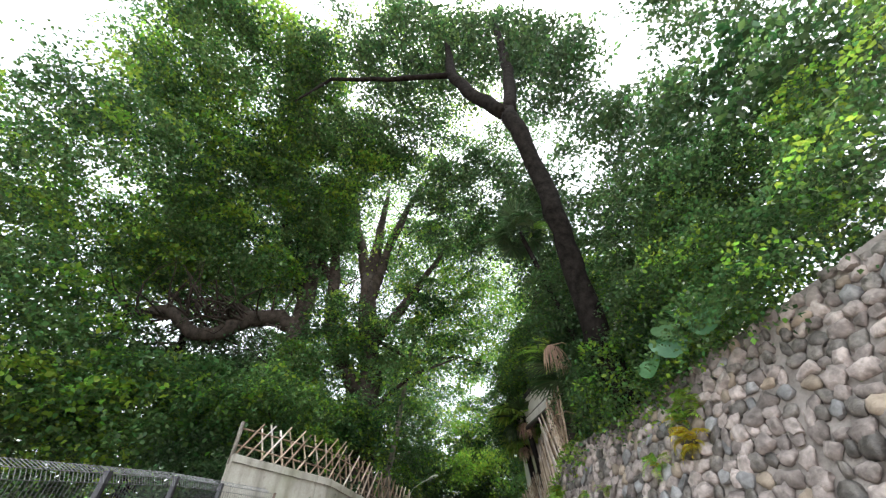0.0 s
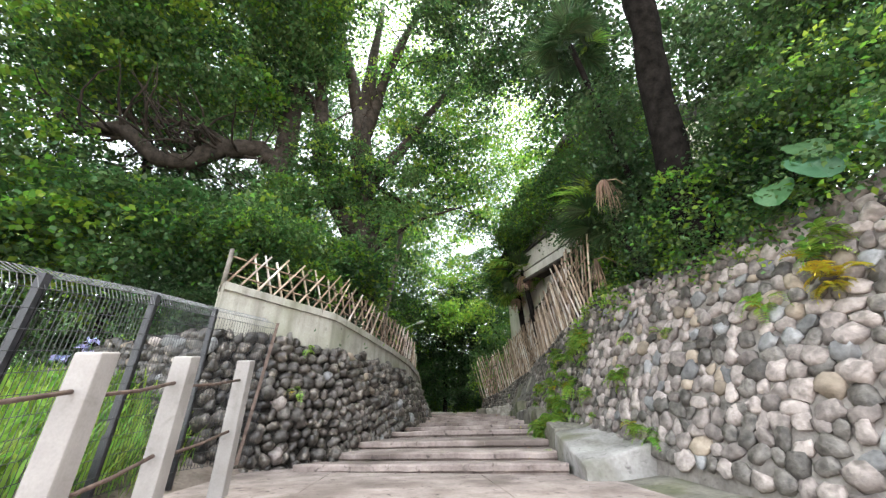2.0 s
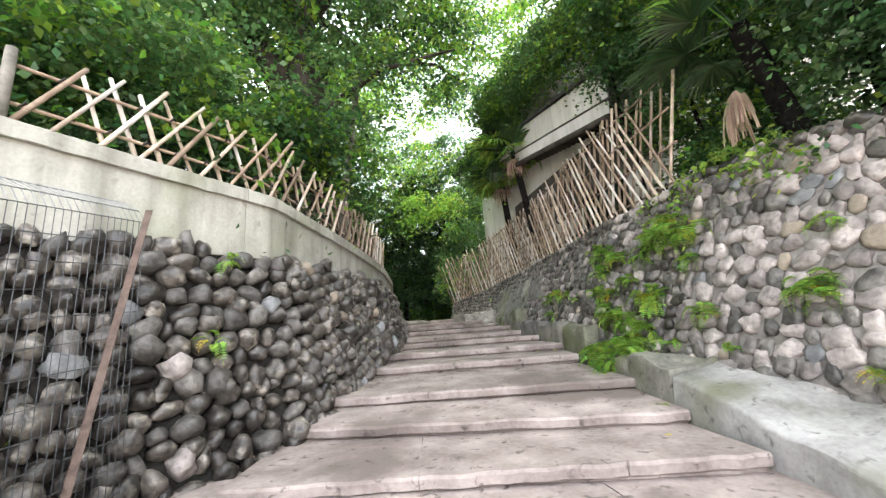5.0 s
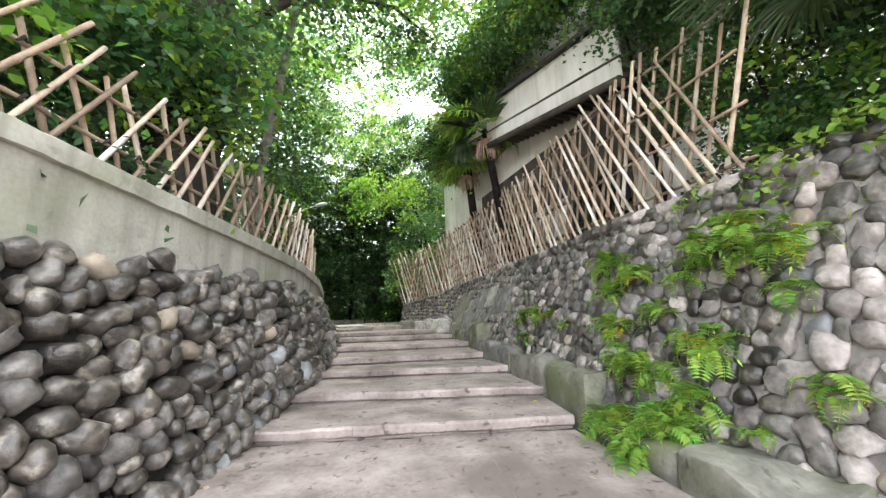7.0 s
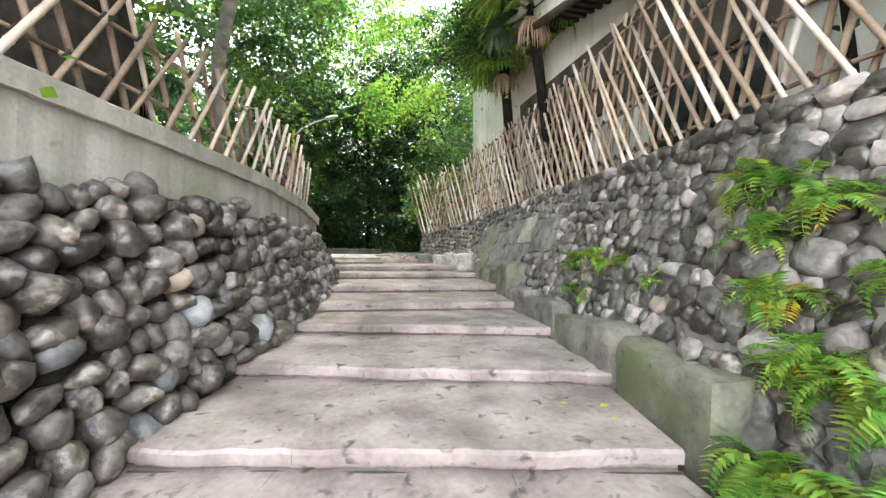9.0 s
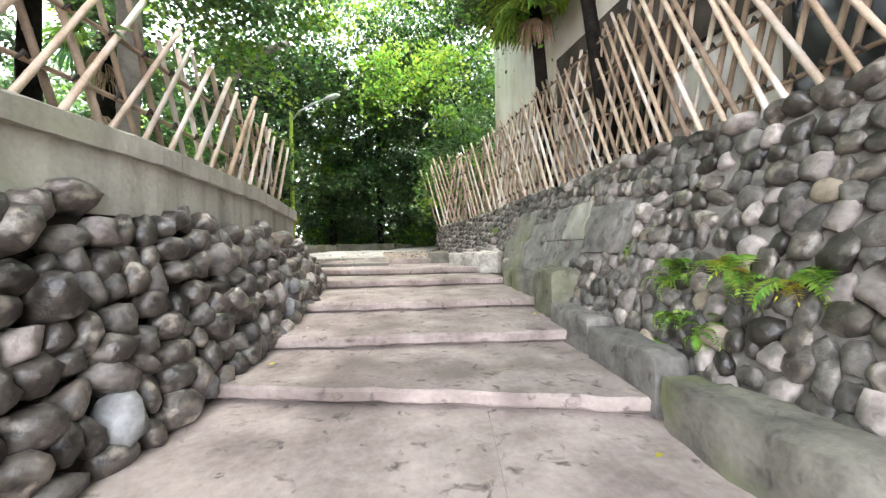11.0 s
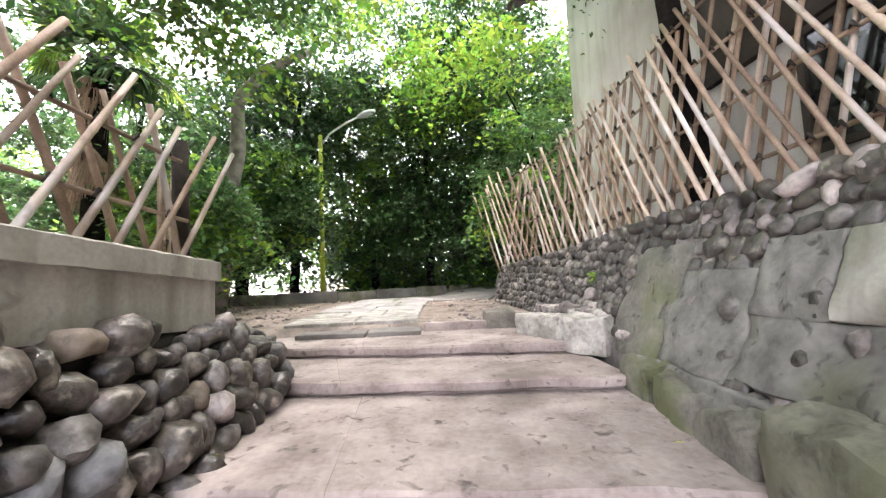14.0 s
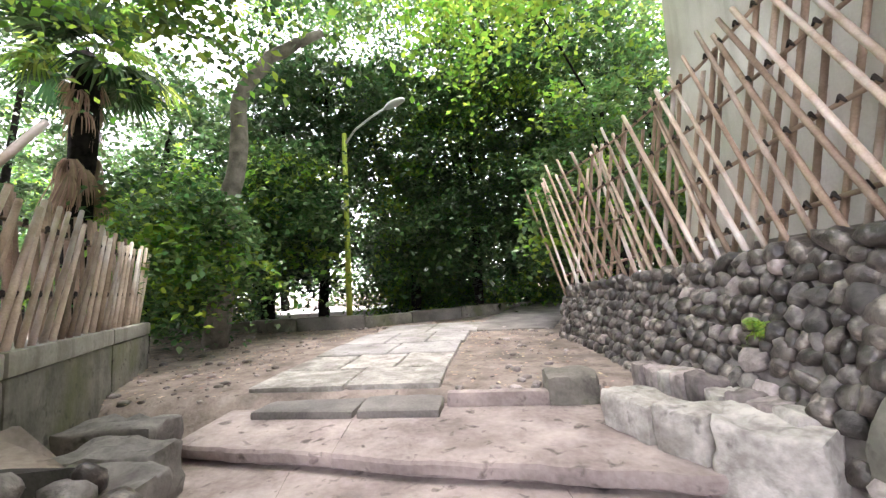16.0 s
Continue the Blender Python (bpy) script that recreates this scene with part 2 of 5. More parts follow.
def box_data(x0, x1, y0, y1, z0, z1, bevel=0.0):
    bm = bmesh.new()
    bmesh.ops.create_cube(bm, size=1)
    for v in bm.verts:
        v.co = Vector(((x0 + x1) / 2 + v.co.x * (x1 - x0), (y0 + y1) / 2 + v.co.y * (y1 - y0), (z0 + z1) / 2 + v.co.z * (z1 - z0)))
    if bevel:
        bmesh.ops.bevel(bm, geom=bm.edges[:], offset=bevel, segments=2, profile=0.6, affect="EDGES")
    return bm


def done(bm, name, mats, smooth=False):
    me = bpy.data.meshes.new(name)
    bmesh.ops.recalc_face_normals(bm, faces=bm.faces[:])
    bm.to_mesh(me)
    bm.free()
    for m in (mats if isinstance(mats, (list, tuple)) else [mats]):
        me.materials.append(m)
    if smooth:
        me.polygons.foreach_set("use_smooth", [True] * len(me.polygons))
    return me


def tube(points, radii, sides=8, nodes=False):
    """Vertices and faces of a bent tapered round bar through points, closed at both ends."""
    points = [Vector(p) for p in points]
    verts, faces = [], []
    side = None
    for i, p in enumerate(points):
        way = (points[min(i + 1, len(points) - 1)] - points[max(i - 1, 0)]).normalized()
        if side is None:
            side = way.cross(Vector((0.31, 0.2, 0.93)) if abs(way.z) < 0.9 else Vector((1, 0, 0))).normalized()
        side = (side - way * side.dot(way)).normalized()
        other = way.cross(side)
        for k in range(sides):
            a = 2 * math.pi * k / sides
            verts.append(p + (side * math.cos(a) + other * math.sin(a)) * radii[i])
    for i in range(len(points) - 1):
        for k in range(sides):
            a, b = i * sides + k, i * sides + (k + 1) % sides
            faces.append((a, b, b + sides, a + sides))
    faces.append(tuple(range(sides))[::-1])
    faces.append(tuple(range(len(verts) - sides, len(verts))))
    return verts, faces


def join(pieces):
    verts, faces = [], []
    for v, f in pieces:
        k = len(verts)
        verts += list(v)
        faces += [tuple(i + k for i in g) for g in f]
    return verts, faces


def along(line, u):
    """The point at distance u along a polyline in plan, and the way there."""
    for a, b in zip(line, line[1:]):
        a2, b2 = Vector(a[:2]), Vector(b[:2])
        d = (b2 - a2).length
        if u <= d or b is line[-1]:
            f = u / d
            rest = [a[i] + (b[i] - a[i]) * f for i in range(2, len(a))]
            return a2.lerp(b2, f), (b2 - a2).normalized(), rest
        u -= d


def length(line):
    return sum((Vector(b[:2]) - Vector(a[:2])).length for a, b in zip(line, line[1:]))


def piecewise(table, y):
    xs, ys = zip(*table)
    return float(np.interp(y, xs, ys))


# ---- plan ----
# noses of the steps: left end, right end, height of the tread at the nose
NOSES = [((-2.6, 8.68), (1.25, 7.66), 1.43), ((-2.35, 9.9), (1.4, 8.5), 1.57), ((-1.95, 10.55), (1.6, 9.45), 1.76), ((-1.3, 11.7), (1.76, 10.85), 2.0), ((-1.0, 12.87), (2.02, 11.8), 2.15),
         ((-0.75, 14.0), (2.3, 12.95), 2.31), ((-0.45, 14.85), (2.6, 14.35), 2.43), ((-0.45, 15.97), (2.68, 15.58), 2.60), ((-0.6, 17.48), (2.85, 17.13), 2.75), ((-1.0, 18.72), (2.85, 18.08), 2.88)]
# left wall: plan of the face at the foot of the parapet, height of foot, of wall top, of parapet top
LEFT = [(-7.0, 9.9, 1.7, 3.45, 3.45), (-4.15, 8.45, 1.15, 3.45, 4.25), (-2.5, 9.95, 1.38, 3.52, 4.18), (-1.9, 11.2, 1.75, 3.57, 4.1), (-1.4, 12.5, 2.1, 3.6, 4.06), (-0.95, 13.9, 2.25, 3.6, 4.02),
        (-0.65, 15.3, 2.45, 3.53, 3.94), (-0.5, 16.9, 2.65, 3.43, 3.84), (-0.5, 17.6, 2.75, 3.2, 3.2)]
# right wall: plan of the face at its foot, height of foot, of top, set-back of the top
RIGHT = [(3.9, -3.0, -0.4, 3.85, 1.6), (3.35, 0.5, 0.2, 3.98, 1.4), (2.75, 3.5, 0.8, 3.98, 1.2), (2.55, 4.2, 0.95, 3.98, 1.1), (2.4, 5.0, 1.2, 3.95, 1.08), (2.2, 6.0, 1.35, 3.92, 1.03), (2.08, 7.0, 1.55, 3.98, 0.94),
         (2.05, 8.0, 1.7, 4.08, 0.75), (2.08, 9.0, 1.85, 4.12, 0.6), (2.1, 10.2, 2.0, 4.1, 0.72), (2.05, 11.0, 2.15, 4.1, 0.75), (2.35, 12.2, 2.3, 4.12, 0.68), (2.6, 13.2, 2.4, 4.12, 0.55), (2.75, 15.0, 2.6, 4.16, 0.6),
         (2.95, 16.6, 2.75, 4.14, 0.62), (3.02, 17.8, 2.85, 4.12, 0.5), (2.95, 19.5, 3.0, 4.0, 0.5), (2.9, 20.8, 3.08, 3.95, 0.4), (2.68, 22.3, 3.12, 3.8, 0.12)]
FOOT = [(-3, -0.3), (0, 0.0), (5.2, 1.12), (8.0, 1.26), (8.3, 1.4), (9.4, 1.57), (10.3, 1.79), (11.25, 2.02), (12.4, 2.15), (13.5, 2.28), (14.55, 2.42), (15.75, 2.55), (17.3, 2.75), (18.4, 2.88), (19.6, 3.02), (24, 3.15), (60, 3.3)]


def left_edge(y):
    return piecewise([(-3, -3.4), (7, -3.4), (9.5, -2.9), (11.2, -1.95), (12.5, -1.45), (13.9, -1.0), (15.3, -0.7), (16.9, -0.55), (17.8, -0.6), (18.4, -1.6), (19.2, -4.0), (20.5, -12)], y)


def right_edge(y):
    return piecewise([(-3, 5.3), (0.5, 4.6), (3.5, 3.8), (5, 3.3), (7, 2.9), (8.4, 2.7), (10.2, 2.65), (13.5, 3.0), (17.5, 3.4), (19.5, 3.3), (22.6, 2.8), (24, 4), (30, 14)], y)


def ground_height(x, y):
    base = piecewise(FOOT, y) - 0.22 if y < 19.4 else piecewise(FOOT, y)
    lo, hi = left_edge(y), right_edge(y)
    if x < lo:
        f = min(1, (lo - x) / 0.35)
        wall_y = 8.8 + max(0.0, -4.15 - x) * 0.51 + max(0.0, x + 4.15) * 0.91
        if y > wall_y:
            top = 3.25
        else:
            top = piecewise([(-3, 0.2), (4, 1.1), (7, 1.75), (8.5, 2.15), (10, 2.4)], y)
            f = min(1, (lo - x) / 2.2)
        return base + (max(top, base) - base) * f + 0.05 * noise.noise((x, y, 0)) * f
    if x > hi:
        f = min(1, (x - hi) / 0.35)
        return base + (max(3.92, base) - base) * f + 0.08 * noise.noise((x, y, 3)) * f
    return base


def build_ground():
    xs = np.concatenate([[-1500, -300, -80, -40, -25, -16, -12], np.arange(-9, 9.01, 0.3), [12, 16, 25, 40, 80, 300, 1500]])
    ys = np.concatenate([[-1500, -300, -60, -20, -8, -4], np.arange(-2, 27.01, 0.3), [30, 36, 45, 60, 90, 300, 1500]])
    verts = [(x, y, ground_height(x, y)) for y in ys for x in xs]
    w = len(xs)
    faces = [(j * w + i, j * w + i + 1, (j + 1) * w + i + 1, (j + 1) * w + i) for j in range(len(ys) - 1) for i in range(w - 1)]
    tagged(new("ground", mesh_from("ground", verts, faces, EARTH, True)), "brown bare earth with leaf litter", "ground", kind="structure")


build_ground()


# ---- stairs ----
def build_step(i, parent):
    """One broad step of two or three worn stones, with a rounded uneven nose and a tread that rises a little towards the back."""
    (lx, ly), (rx, ry), z = NOSES[i]
    if i + 1 < len(NOSES):
        (mx, my), (nx, ny), z2 = NOSES[i + 1]
    else:
        mx, my, nx, ny, z2 = -1.0, 19.75, 2.5, 19.4, 3.05
    back = min(z2 - 0.125, z + 0.10)
    cuts = [0.0, random.uniform(0.2, 0.45), 1.0] if i % 2 else [0.0, random.uniform(0.22, 0.4), random.uniform(0.58, 0.8), 1.0]
    for a, b in zip(cuts, cuts[1:]):
        nseg = max(6, int((b - a) * 90))
        verts, faces = [], []
        prof = [(0.085, -0.24), (0.07, -0.118), (0.012, -0.088), (0.0, -0.022), (0.016, 0.0), (0.35, 0.0), (0.7, 0.0), (1.0, 0.0), (1.12, 0.0)]
        for k in range(nseg + 1):
            f = a + (b - a) * k / nseg
            f = min(max(f, a + 0.0005 if a else a), b - 0.0005 if b < 1 else b)
            p = Vector((lx + (rx - lx) * f, ly + (ry - ly) * f))
            q = Vector((mx + (nx - mx) * f, my + (ny - my) * f))
            wob = 0.035 * noise.noise((p.x * 1.7, p.y * 1.7, 7.0)) + 0.022 * noise.noise((p.x * 6, p.y * 6, 1.0)) + 0.014 * noise.noise((p.x * 17, p.y * 17, 2.0))
            for j, (d, h) in enumerate(prof):
                c = p.lerp(q, d)
                if j < 5:
                    c = p + (q - p).normalized() * (d + wob)
                zz = z + (back - z) * d + h + 0.008 * noise.noise((c.x * 1.3, c.y * 1.3, 4.0)) if j >= 4 else z + h
                if 2 <= j <= 4:
                    zz += 0.012 * noise.noise((c.x * 4, c.y * 4, 9.0)) - 0.002
                verts.append((c.x, c.y, zz))
        w = len(prof)
        for k in range(nseg):
            for j in range(w - 1):
                faces.append((k * w + j, (k + 1) * w + j, (k + 1) * w + j + 1, k * w + j + 1))
        me = mesh_from("step_stone", verts, faces, STEP, True)
        me.set_sharp_from_angle(angle=radians(40))
        part("step_stone", me, parent)
    # dark soil strip along the foot of the riser, its colour standing in for shade
    verts, faces = [], []
    for k in range(41):
        p = Vector((lx + (rx - lx) * k / 40, ly + (ry - ly) * k / 40))
        d = Vector((ry - ly, lx - rx)).normalized()
        w = 0.016 + 0.034 * abs(noise.noise((p.x * 2.3, p.y, 5.0 + i)))
        h = z - 0.15 + 0.025 * noise.noise((p.x * 3.1, p.y, 8.0 + i))
        f0, f1 = p - d * 0.03, p + d * w
        verts += [(f0.x, f0.y, h + 0.012), (f1.x, f1.y, h - 0.03)]
    faces = [(2 * k, 2 * k + 1, 2 * k + 3, 2 * k + 2) for k in range(40)]
    part("soil", mesh_from("soil", verts, faces, SOIL_SHADE, True), parent, "dark soil and moss strip that deepens the shade at the riser foot")


stairs = tagged(new("stairs"), "broad worn pinkish stone steps climbing between walls", "stairs", kind="structure")
for i in range(len(NOSES)):
    build_step(i, stairs)
# the sloping landing below the first step, in three poured slabs
for a, b in ((-3.3, -2.0), (-1.99, 0.1), (0.11, 1.6)):
    verts, faces = [], []
    ys = np.linspace(-3.0, 9.2, 40)
    for y in ys:
        z = piecewise([(-3, -0.25), (0, 0.02), (5.2, 1.13), (7.0, 1.25), (9.2, 1.36)], y)
        for x in np.linspace(a, b, 8):
            verts.append((x, y, z + 0.008 * noise.noise((x * 1.2, y * 1.2, 2.0))))
    for j in range(len(ys) - 1):
        for i in range(7):
            faces.append((j * 8 + i, j * 8 + i + 1, (j + 1) * 8 + i + 1, (j + 1) * 8 + i))
    part("landing_slab", mesh_from("landing_slab", verts, faces, STEP, True), stairs)


# ---- stone walls ----
def stone_meshes(name, count, mats, rough, power=0.8, flats=9):
    made = []
    for i in range(count):
        bm = bmesh.new()
        bmesh.ops.create_icosphere(bm, subdivisions=2, radius=0.5)
        off = Vector((random.random(), random.random(), random.random())) * 50
        planes = [(Vector((random.gauss(0, 1), random.gauss(0, 1), random.gauss(0, 1))).normalized(), random.uniform(0.66, 0.88)) for _ in range(flats)]
        for v in bm.verts:
            c = v.co.normalized()
            for pn, pd in planes:
                if c.dot(pn) > pd:
                    c = c - pn * (c.dot(pn) - pd) * 0.9
            g = Vector([math.copysign(abs(t) ** power, t) for t in c])
            v.co = g * 0.5 * (1 + rough * noise.noise(c * 1.3 + off) + rough * 0.5 * noise.noise(c * 3.1 + off) + rough * 0.25 * noise.noise(c * 7 + off)) if c.length else c
        me = done(bm, name, mats[i % len(mats)], True)
        me.set_sharp_from_angle(angle=radians(70))
        made.append(me)
    return made


def stone_spots(line, place, size, u0, u1, keep=lambda u, v, z: True):
    """Jittered rows of stone places (u, v, width, height) over a wall face."""
    spots, v = [], -0.05
    while v < 4.5:
        h = size * random.uniform(0.72, 0.92)
        u = u0 + random.uniform(0, size)
        while u < u1:
            w = size * random.choice((random.uniform(0.55, 0.85), random.uniform(0.75, 1.1), random.uniform(1.0, 1.4)))
            p, nrm, top, low = place(u + w / 2, v + h / 2)
            if v + h * 0.75 < top - low and keep(u + w / 2, v + h / 2, low + v + h / 2):
                spots.append((u + w / 2, v + h / 2 + random.uniform(-0.22, 0.22) * h, w * random.uniform(0.9, 1.12), h * random.uniform(0.9, 1.55)))
            u += w * 0.95
        v += h * 0.93
    return spots


def frame_of(nrm, spin):
    """A turn whose z is nrm, spun about it."""
    zax = Vector(nrm).normalized()
    xax = Vector((0, 0, 1)).cross(zax).normalized()
    yax = zax.cross(xax)
    m = Matrix((xax, yax, zax)).transposed().to_4x4()
    return m @ Matrix.Rotation(spin, 4, "Z")


def lay_stones(parent, spots, place, shapes, weights, near, depth, name, label, limit=300, spin=0.6):
    """Sets a stone at each spot; those in the near stretch as parts, the rest joined into one."""
    singles, verts, faces, index = 0, [], [], []
    kinds = []
    order = sorted(spots, key=lambda s: abs(s[0] - near))
    far = {}
    for k, (u, v, w, h) in enumerate(order):
        p, nrm, top, low = place(u, v)
        shape = random.choices(shapes, weights)[0]
        me = random.choice(shape)
        m = Matrix.Translation(p) @ frame_of(nrm + Vector((random.uniform(-.2, .2), random.uniform(-.2, .2), random.uniform(-.2, .2))), random.uniform(-spin, spin)) @ Matrix.Diagonal((w, h, depth * random.uniform(0.8, 1.2) * min(w, h) / 0.2, 1))
        if singles < limit:
            part(name, me, parent, "", m)
            singles += 1
        else:
            far.setdefault(me.materials[0].name, []).append((me, m))
    for mat, items in far.items():
        vs, fs = [], []
        for me, m in items:
            b = len(vs)
            vs += [m @ q.co for q in me.vertices]
            fs += [tuple(b + i for i in f.vertices) for f in me.polygons]
        me = mesh_from(name + "_field", vs, fs, bpy.data.materials[mat], True)
        me.set_sharp_from_angle(angle=radians(70))
        ob = part(name + "_field", me, parent, label)
        ob["kind"] = "stuff"


DARK_STONES = stone_meshes("cobble", 14, [COBBLE_DARK], 0.34, 0.92, 5)
GREY_STONES = stone_meshes("cobble", 10, [COBBLE_GREY], 0.34, 0.88, 6)
PALE_STONES = stone_meshes("cobble", 10, [COBBLE_PALE], 0.36, 0.75)
TAN_STONES = stone_meshes("cobble", 6, [COBBLE_TAN], 0.3, 0.85, 6)
BLUE_STONES = stone_meshes("cobble", 5, [COBBLE_BLUE], 0.36, 0.8, 8)


def left_place(u, v):
    c, way, (low, top, cap) = along(LEFT, u)
    out = Vector((way.y, -way.x, 0))
    lean = 0.30
    h = v / max(0.3, top - low)
    p = Vector((c.x, c.y, low + v)) + out * lean * (1 - h)
    return p, (out + Vector((0, 0, 0.25))), top, low


def right_place(u, v):
    c, way, (low, top, back) = along(RIGHT, u)
    out = Vector((-way.y, way.x, 0))
    h = v / max(0.3, top - low)
    p = Vector((c.x, c.y, low + v)) - out * back * h
    return p, (out + Vector((0, 0, back / (top - low)))), top, low


def wall_sheet(line, place, thick, mat, name, sink=0.02):
    """The backing of a stone wall: a solid strip along the line."""
    n = int(length(line) / 0.3)
    verts, faces = [], []
    for k in range(n + 1):
        u = length(line) * k / n
        p0, nr, top, low = place(u, 0)
        inward = Vector((-nr.x, -nr.y, 0)).normalized()
        p1 = place(u, top - low)[0]
        for q in (p0 + Vector((0, 0, -0.4)), p0 + inward * sink, p1 + inward * sink, p1 + inward * thick, Vector((p1.x, p1.y, low - 0.4)) + inward * thick):
            verts.append(q)
    for k in range(n):
        for j in range(4):
            faces.append((k * 5 + j, (k + 1) * 5 + j, (k + 1) * 5 + j + 1, k * 5 + j + 1))
    faces.append((0, 1, 2, 3, 4))
    faces.append(tuple(n * 5 + j for j in (4, 3, 2, 1, 0)))
    return mesh_from(name, verts, faces, mat)


wall_left = tagged(new("wall_left"), "curving retaining wall of dark rounded river stones", "wall", kind="structure")
# recessed sheet whose colour holds the gap shade
part("mortar", wall_sheet(LEFT, left_place, 0.4, MORTAR_GAP_SHADE, "mortar", 0.05), wall_left, "recessed mortar with the shade of the stone gaps in its colour")
wall_right = tagged(new("wall_right"), "leaning retaining wall of pale river stones in grey mortar", "wall", kind="structure")
part("mortar", wall_sheet(RIGHT, right_place, 0.5, MORTAR_PALE, "mortar"), wall_right, "pale grey mortar")


def parapet():
    pts = LEFT[1:8]
    n = 40
    line = [(a[0], a[1], a[3], a[4]) for a in pts]
    top = tagged(new("parapet"), "weathered concrete parapet on the curved stone wall", "parapet wall", kind="structure")
    total = length(line)
    cuts = [0, 1.9, 3.6, 5.2, 6.7, 8.0, total]
    for a, b in zip(cuts, cuts[1:]):
        for name, out0, out1, low_f, cap in (("panel", 0.0, 0.24, 0.0, False), ("coping", -0.05, 0.29, 1.0, True)):
            verts, faces = [], []
            k = 22
            for i in range(k + 1):
                u = a + 0.003 + (b - a - 0.006) * i / k
                c, way, (z0, z1) = along(line, u)
                out = Vector((way.y, -way.x))
                lo, hi = (z0 - 0.1, z1 - 0.15) if not cap else (z1 - 0.15, z1)
                f, r = c - out * out0, c - out * out1
                chip = 0.016 * noise.noise((c.x * 6, c.y * 6, 3.0)) + 0.012 * noise.noise((c.x * 17, c.y * 17, 5.0))
                worn = 0.02 + max(0.0, 2.2 * chip)
                verts += [(f.x + out.x * chip * 0.5, f.y + out.y * chip * 0.5, lo + (chip * 0.4 if cap else 0)), (f.x + out.x * chip * 0.6, f.y + out.y * chip * 0.6, hi - (0.6 * worn if cap else 0)), (f.x - out.x * worn, f.y - out.y * worn, hi + chip * 0.5), (r.x, r.y, hi + chip * 0.5), (r.x, r.y, lo)]
            for i in range(k):
                for j in range(5):
                    faces.append((i * 5 + j, (i + 1) * 5 + j, (i + 1) * 5 + (j + 1) % 5, i * 5 + (j + 1) % 5))
            faces += [(0, 1, 2, 3, 4), tuple(k * 5 + j for j in (4, 3, 2, 1, 0))]
            part(name, mesh_from(name, verts, faces, CONCRETE), top)


parapet()


# ---- bamboo fences ----
def bamboo(p, q, r=0.02):
    """A bamboo pole with swollen joints from p to q."""
    p, q = Vector(p), Vector(q)
    n = max(2, int((q - p).length / 0.27))
    pts, rad = [], []
    for i in range(n + 1):
        for d, s in ((-0.012, 1.0), (0.0, 1.14), (0.012, 1.0)) if 0 < i < n else ((0.0, 1.0),):
            c = p.lerp(q, i / n) + (q - p).normalized() * d
            pts.append(c)
            rad.append(r * s * (1.05 - 0.15 * i / n))
    return tube(pts, rad, 7)


def fence_line(name, label, line, height, step, lean_front, lean_back, back_out, rails, r, jitter=0.05):
    """A diagonal lattice fence: a front row and a back row of poles that lean against each other, on rails, tied with twine. line: plan and foot height."""
    fence = tagged(new(name), label, "fence")
    total = length(line)
    n = int(total / step)
    for row, lean, off, mats in (("f", lean_front, 0.0, (BAMBOO, BAMBOO, BAMBOO_OLD)), ("b", lean_back, back_out, (BAMBOO_OLD, BAMBOO, BAMBOO_OLD))):
        for k in range(2 if row == "b" else 0, n + 1):
            u = min(total, k * step + random.uniform(-jitter, jitter) + (0.5 * step if row == "b" else 0))
            c, way, (z,) = along(line, max(0, u))
            out = Vector((way.y, -way.x, 0)) * off
            h = height(u) * random.uniform(0.9, 1.06)
            le = lean + random.uniform(-0.06, 0.06)
            foot = Vector((c.x, c.y, z - 0.06)) + out
            head = foot + Vector((way.x, way.y, 0)) * le * h + Vector((0, 0, h)) + Vector((random.uniform(-.02, .02), random.uniform(-.02, .02), 0))
            v, f = bamboo(foot, head, r * random.uniform(0.85, 1.15))
            part("pole", mesh_from("pole", v, f, random.choice(mats), True), fence)
    for zf in rails:
        u = 0.0
        while u < total - 0.3:
            e = min(total, u + random.uniform(1.8, 2.6))
            pts = []
            for t in np.linspace(u, e, 8):
                c, way, (z,) = along(line, t)
                out = Vector((way.y, -way.x, 0)) * back_out * 0.5
                pts.append(Vector((c.x, c.y, z + zf * height(t))) + out)
            part("rail", mesh_from("rail", *tube(pts, [0.017] * len(pts), 6), BAMBOO_OLD, True), fence)
            u = e
        for k in range(n + 1):
            u = min(total, k * step + lean_front * zf * height(k * step))
            if 0 < u < total:
                c, way, (z,) = along(line, u)
                p = Vector((c.x, c.y, z + zf * height(u))) + Vector((way.y, -way.x, 0)) * back_out * 0.25
                d = Vector((way.x, way.y, 0)) * 0.03
                v, f = tube([p - d + Vector((0, 0, -0.02)), p + d * 0.2 + Vector((0, 0, 0.028)), p + d], [0.007, 0.017, 0.007], 6)
                part("twine_knot", mesh_from("twine_knot", v, f, TWINE), fence)
    return fence


def offset_line(pts, d):
    made = []
    for i, a in enumerate(pts):
        b, c = pts[max(0, i - 1)], pts[min(len(pts) - 1, i + 1)]
        way = Vector((c[0] - b[0], c[1] - b[1])).normalized()
        made.append((a[0] + way.y * d, a[1] - way.x * d, *a[2:]))
    return made


LEFT_FENCE = offset_line([(a[0], a[1], a[4]) for a in LEFT[1:8]], -0.2)
fence_line("bamboo_fence", "weathered bamboo lattice fence on the concrete parapet", LEFT_FENCE, lambda u: 0.9 + 0.03 * u, 0.28, 0.6, -0.35, -0.07, (0.28, 0.66), 0.022)
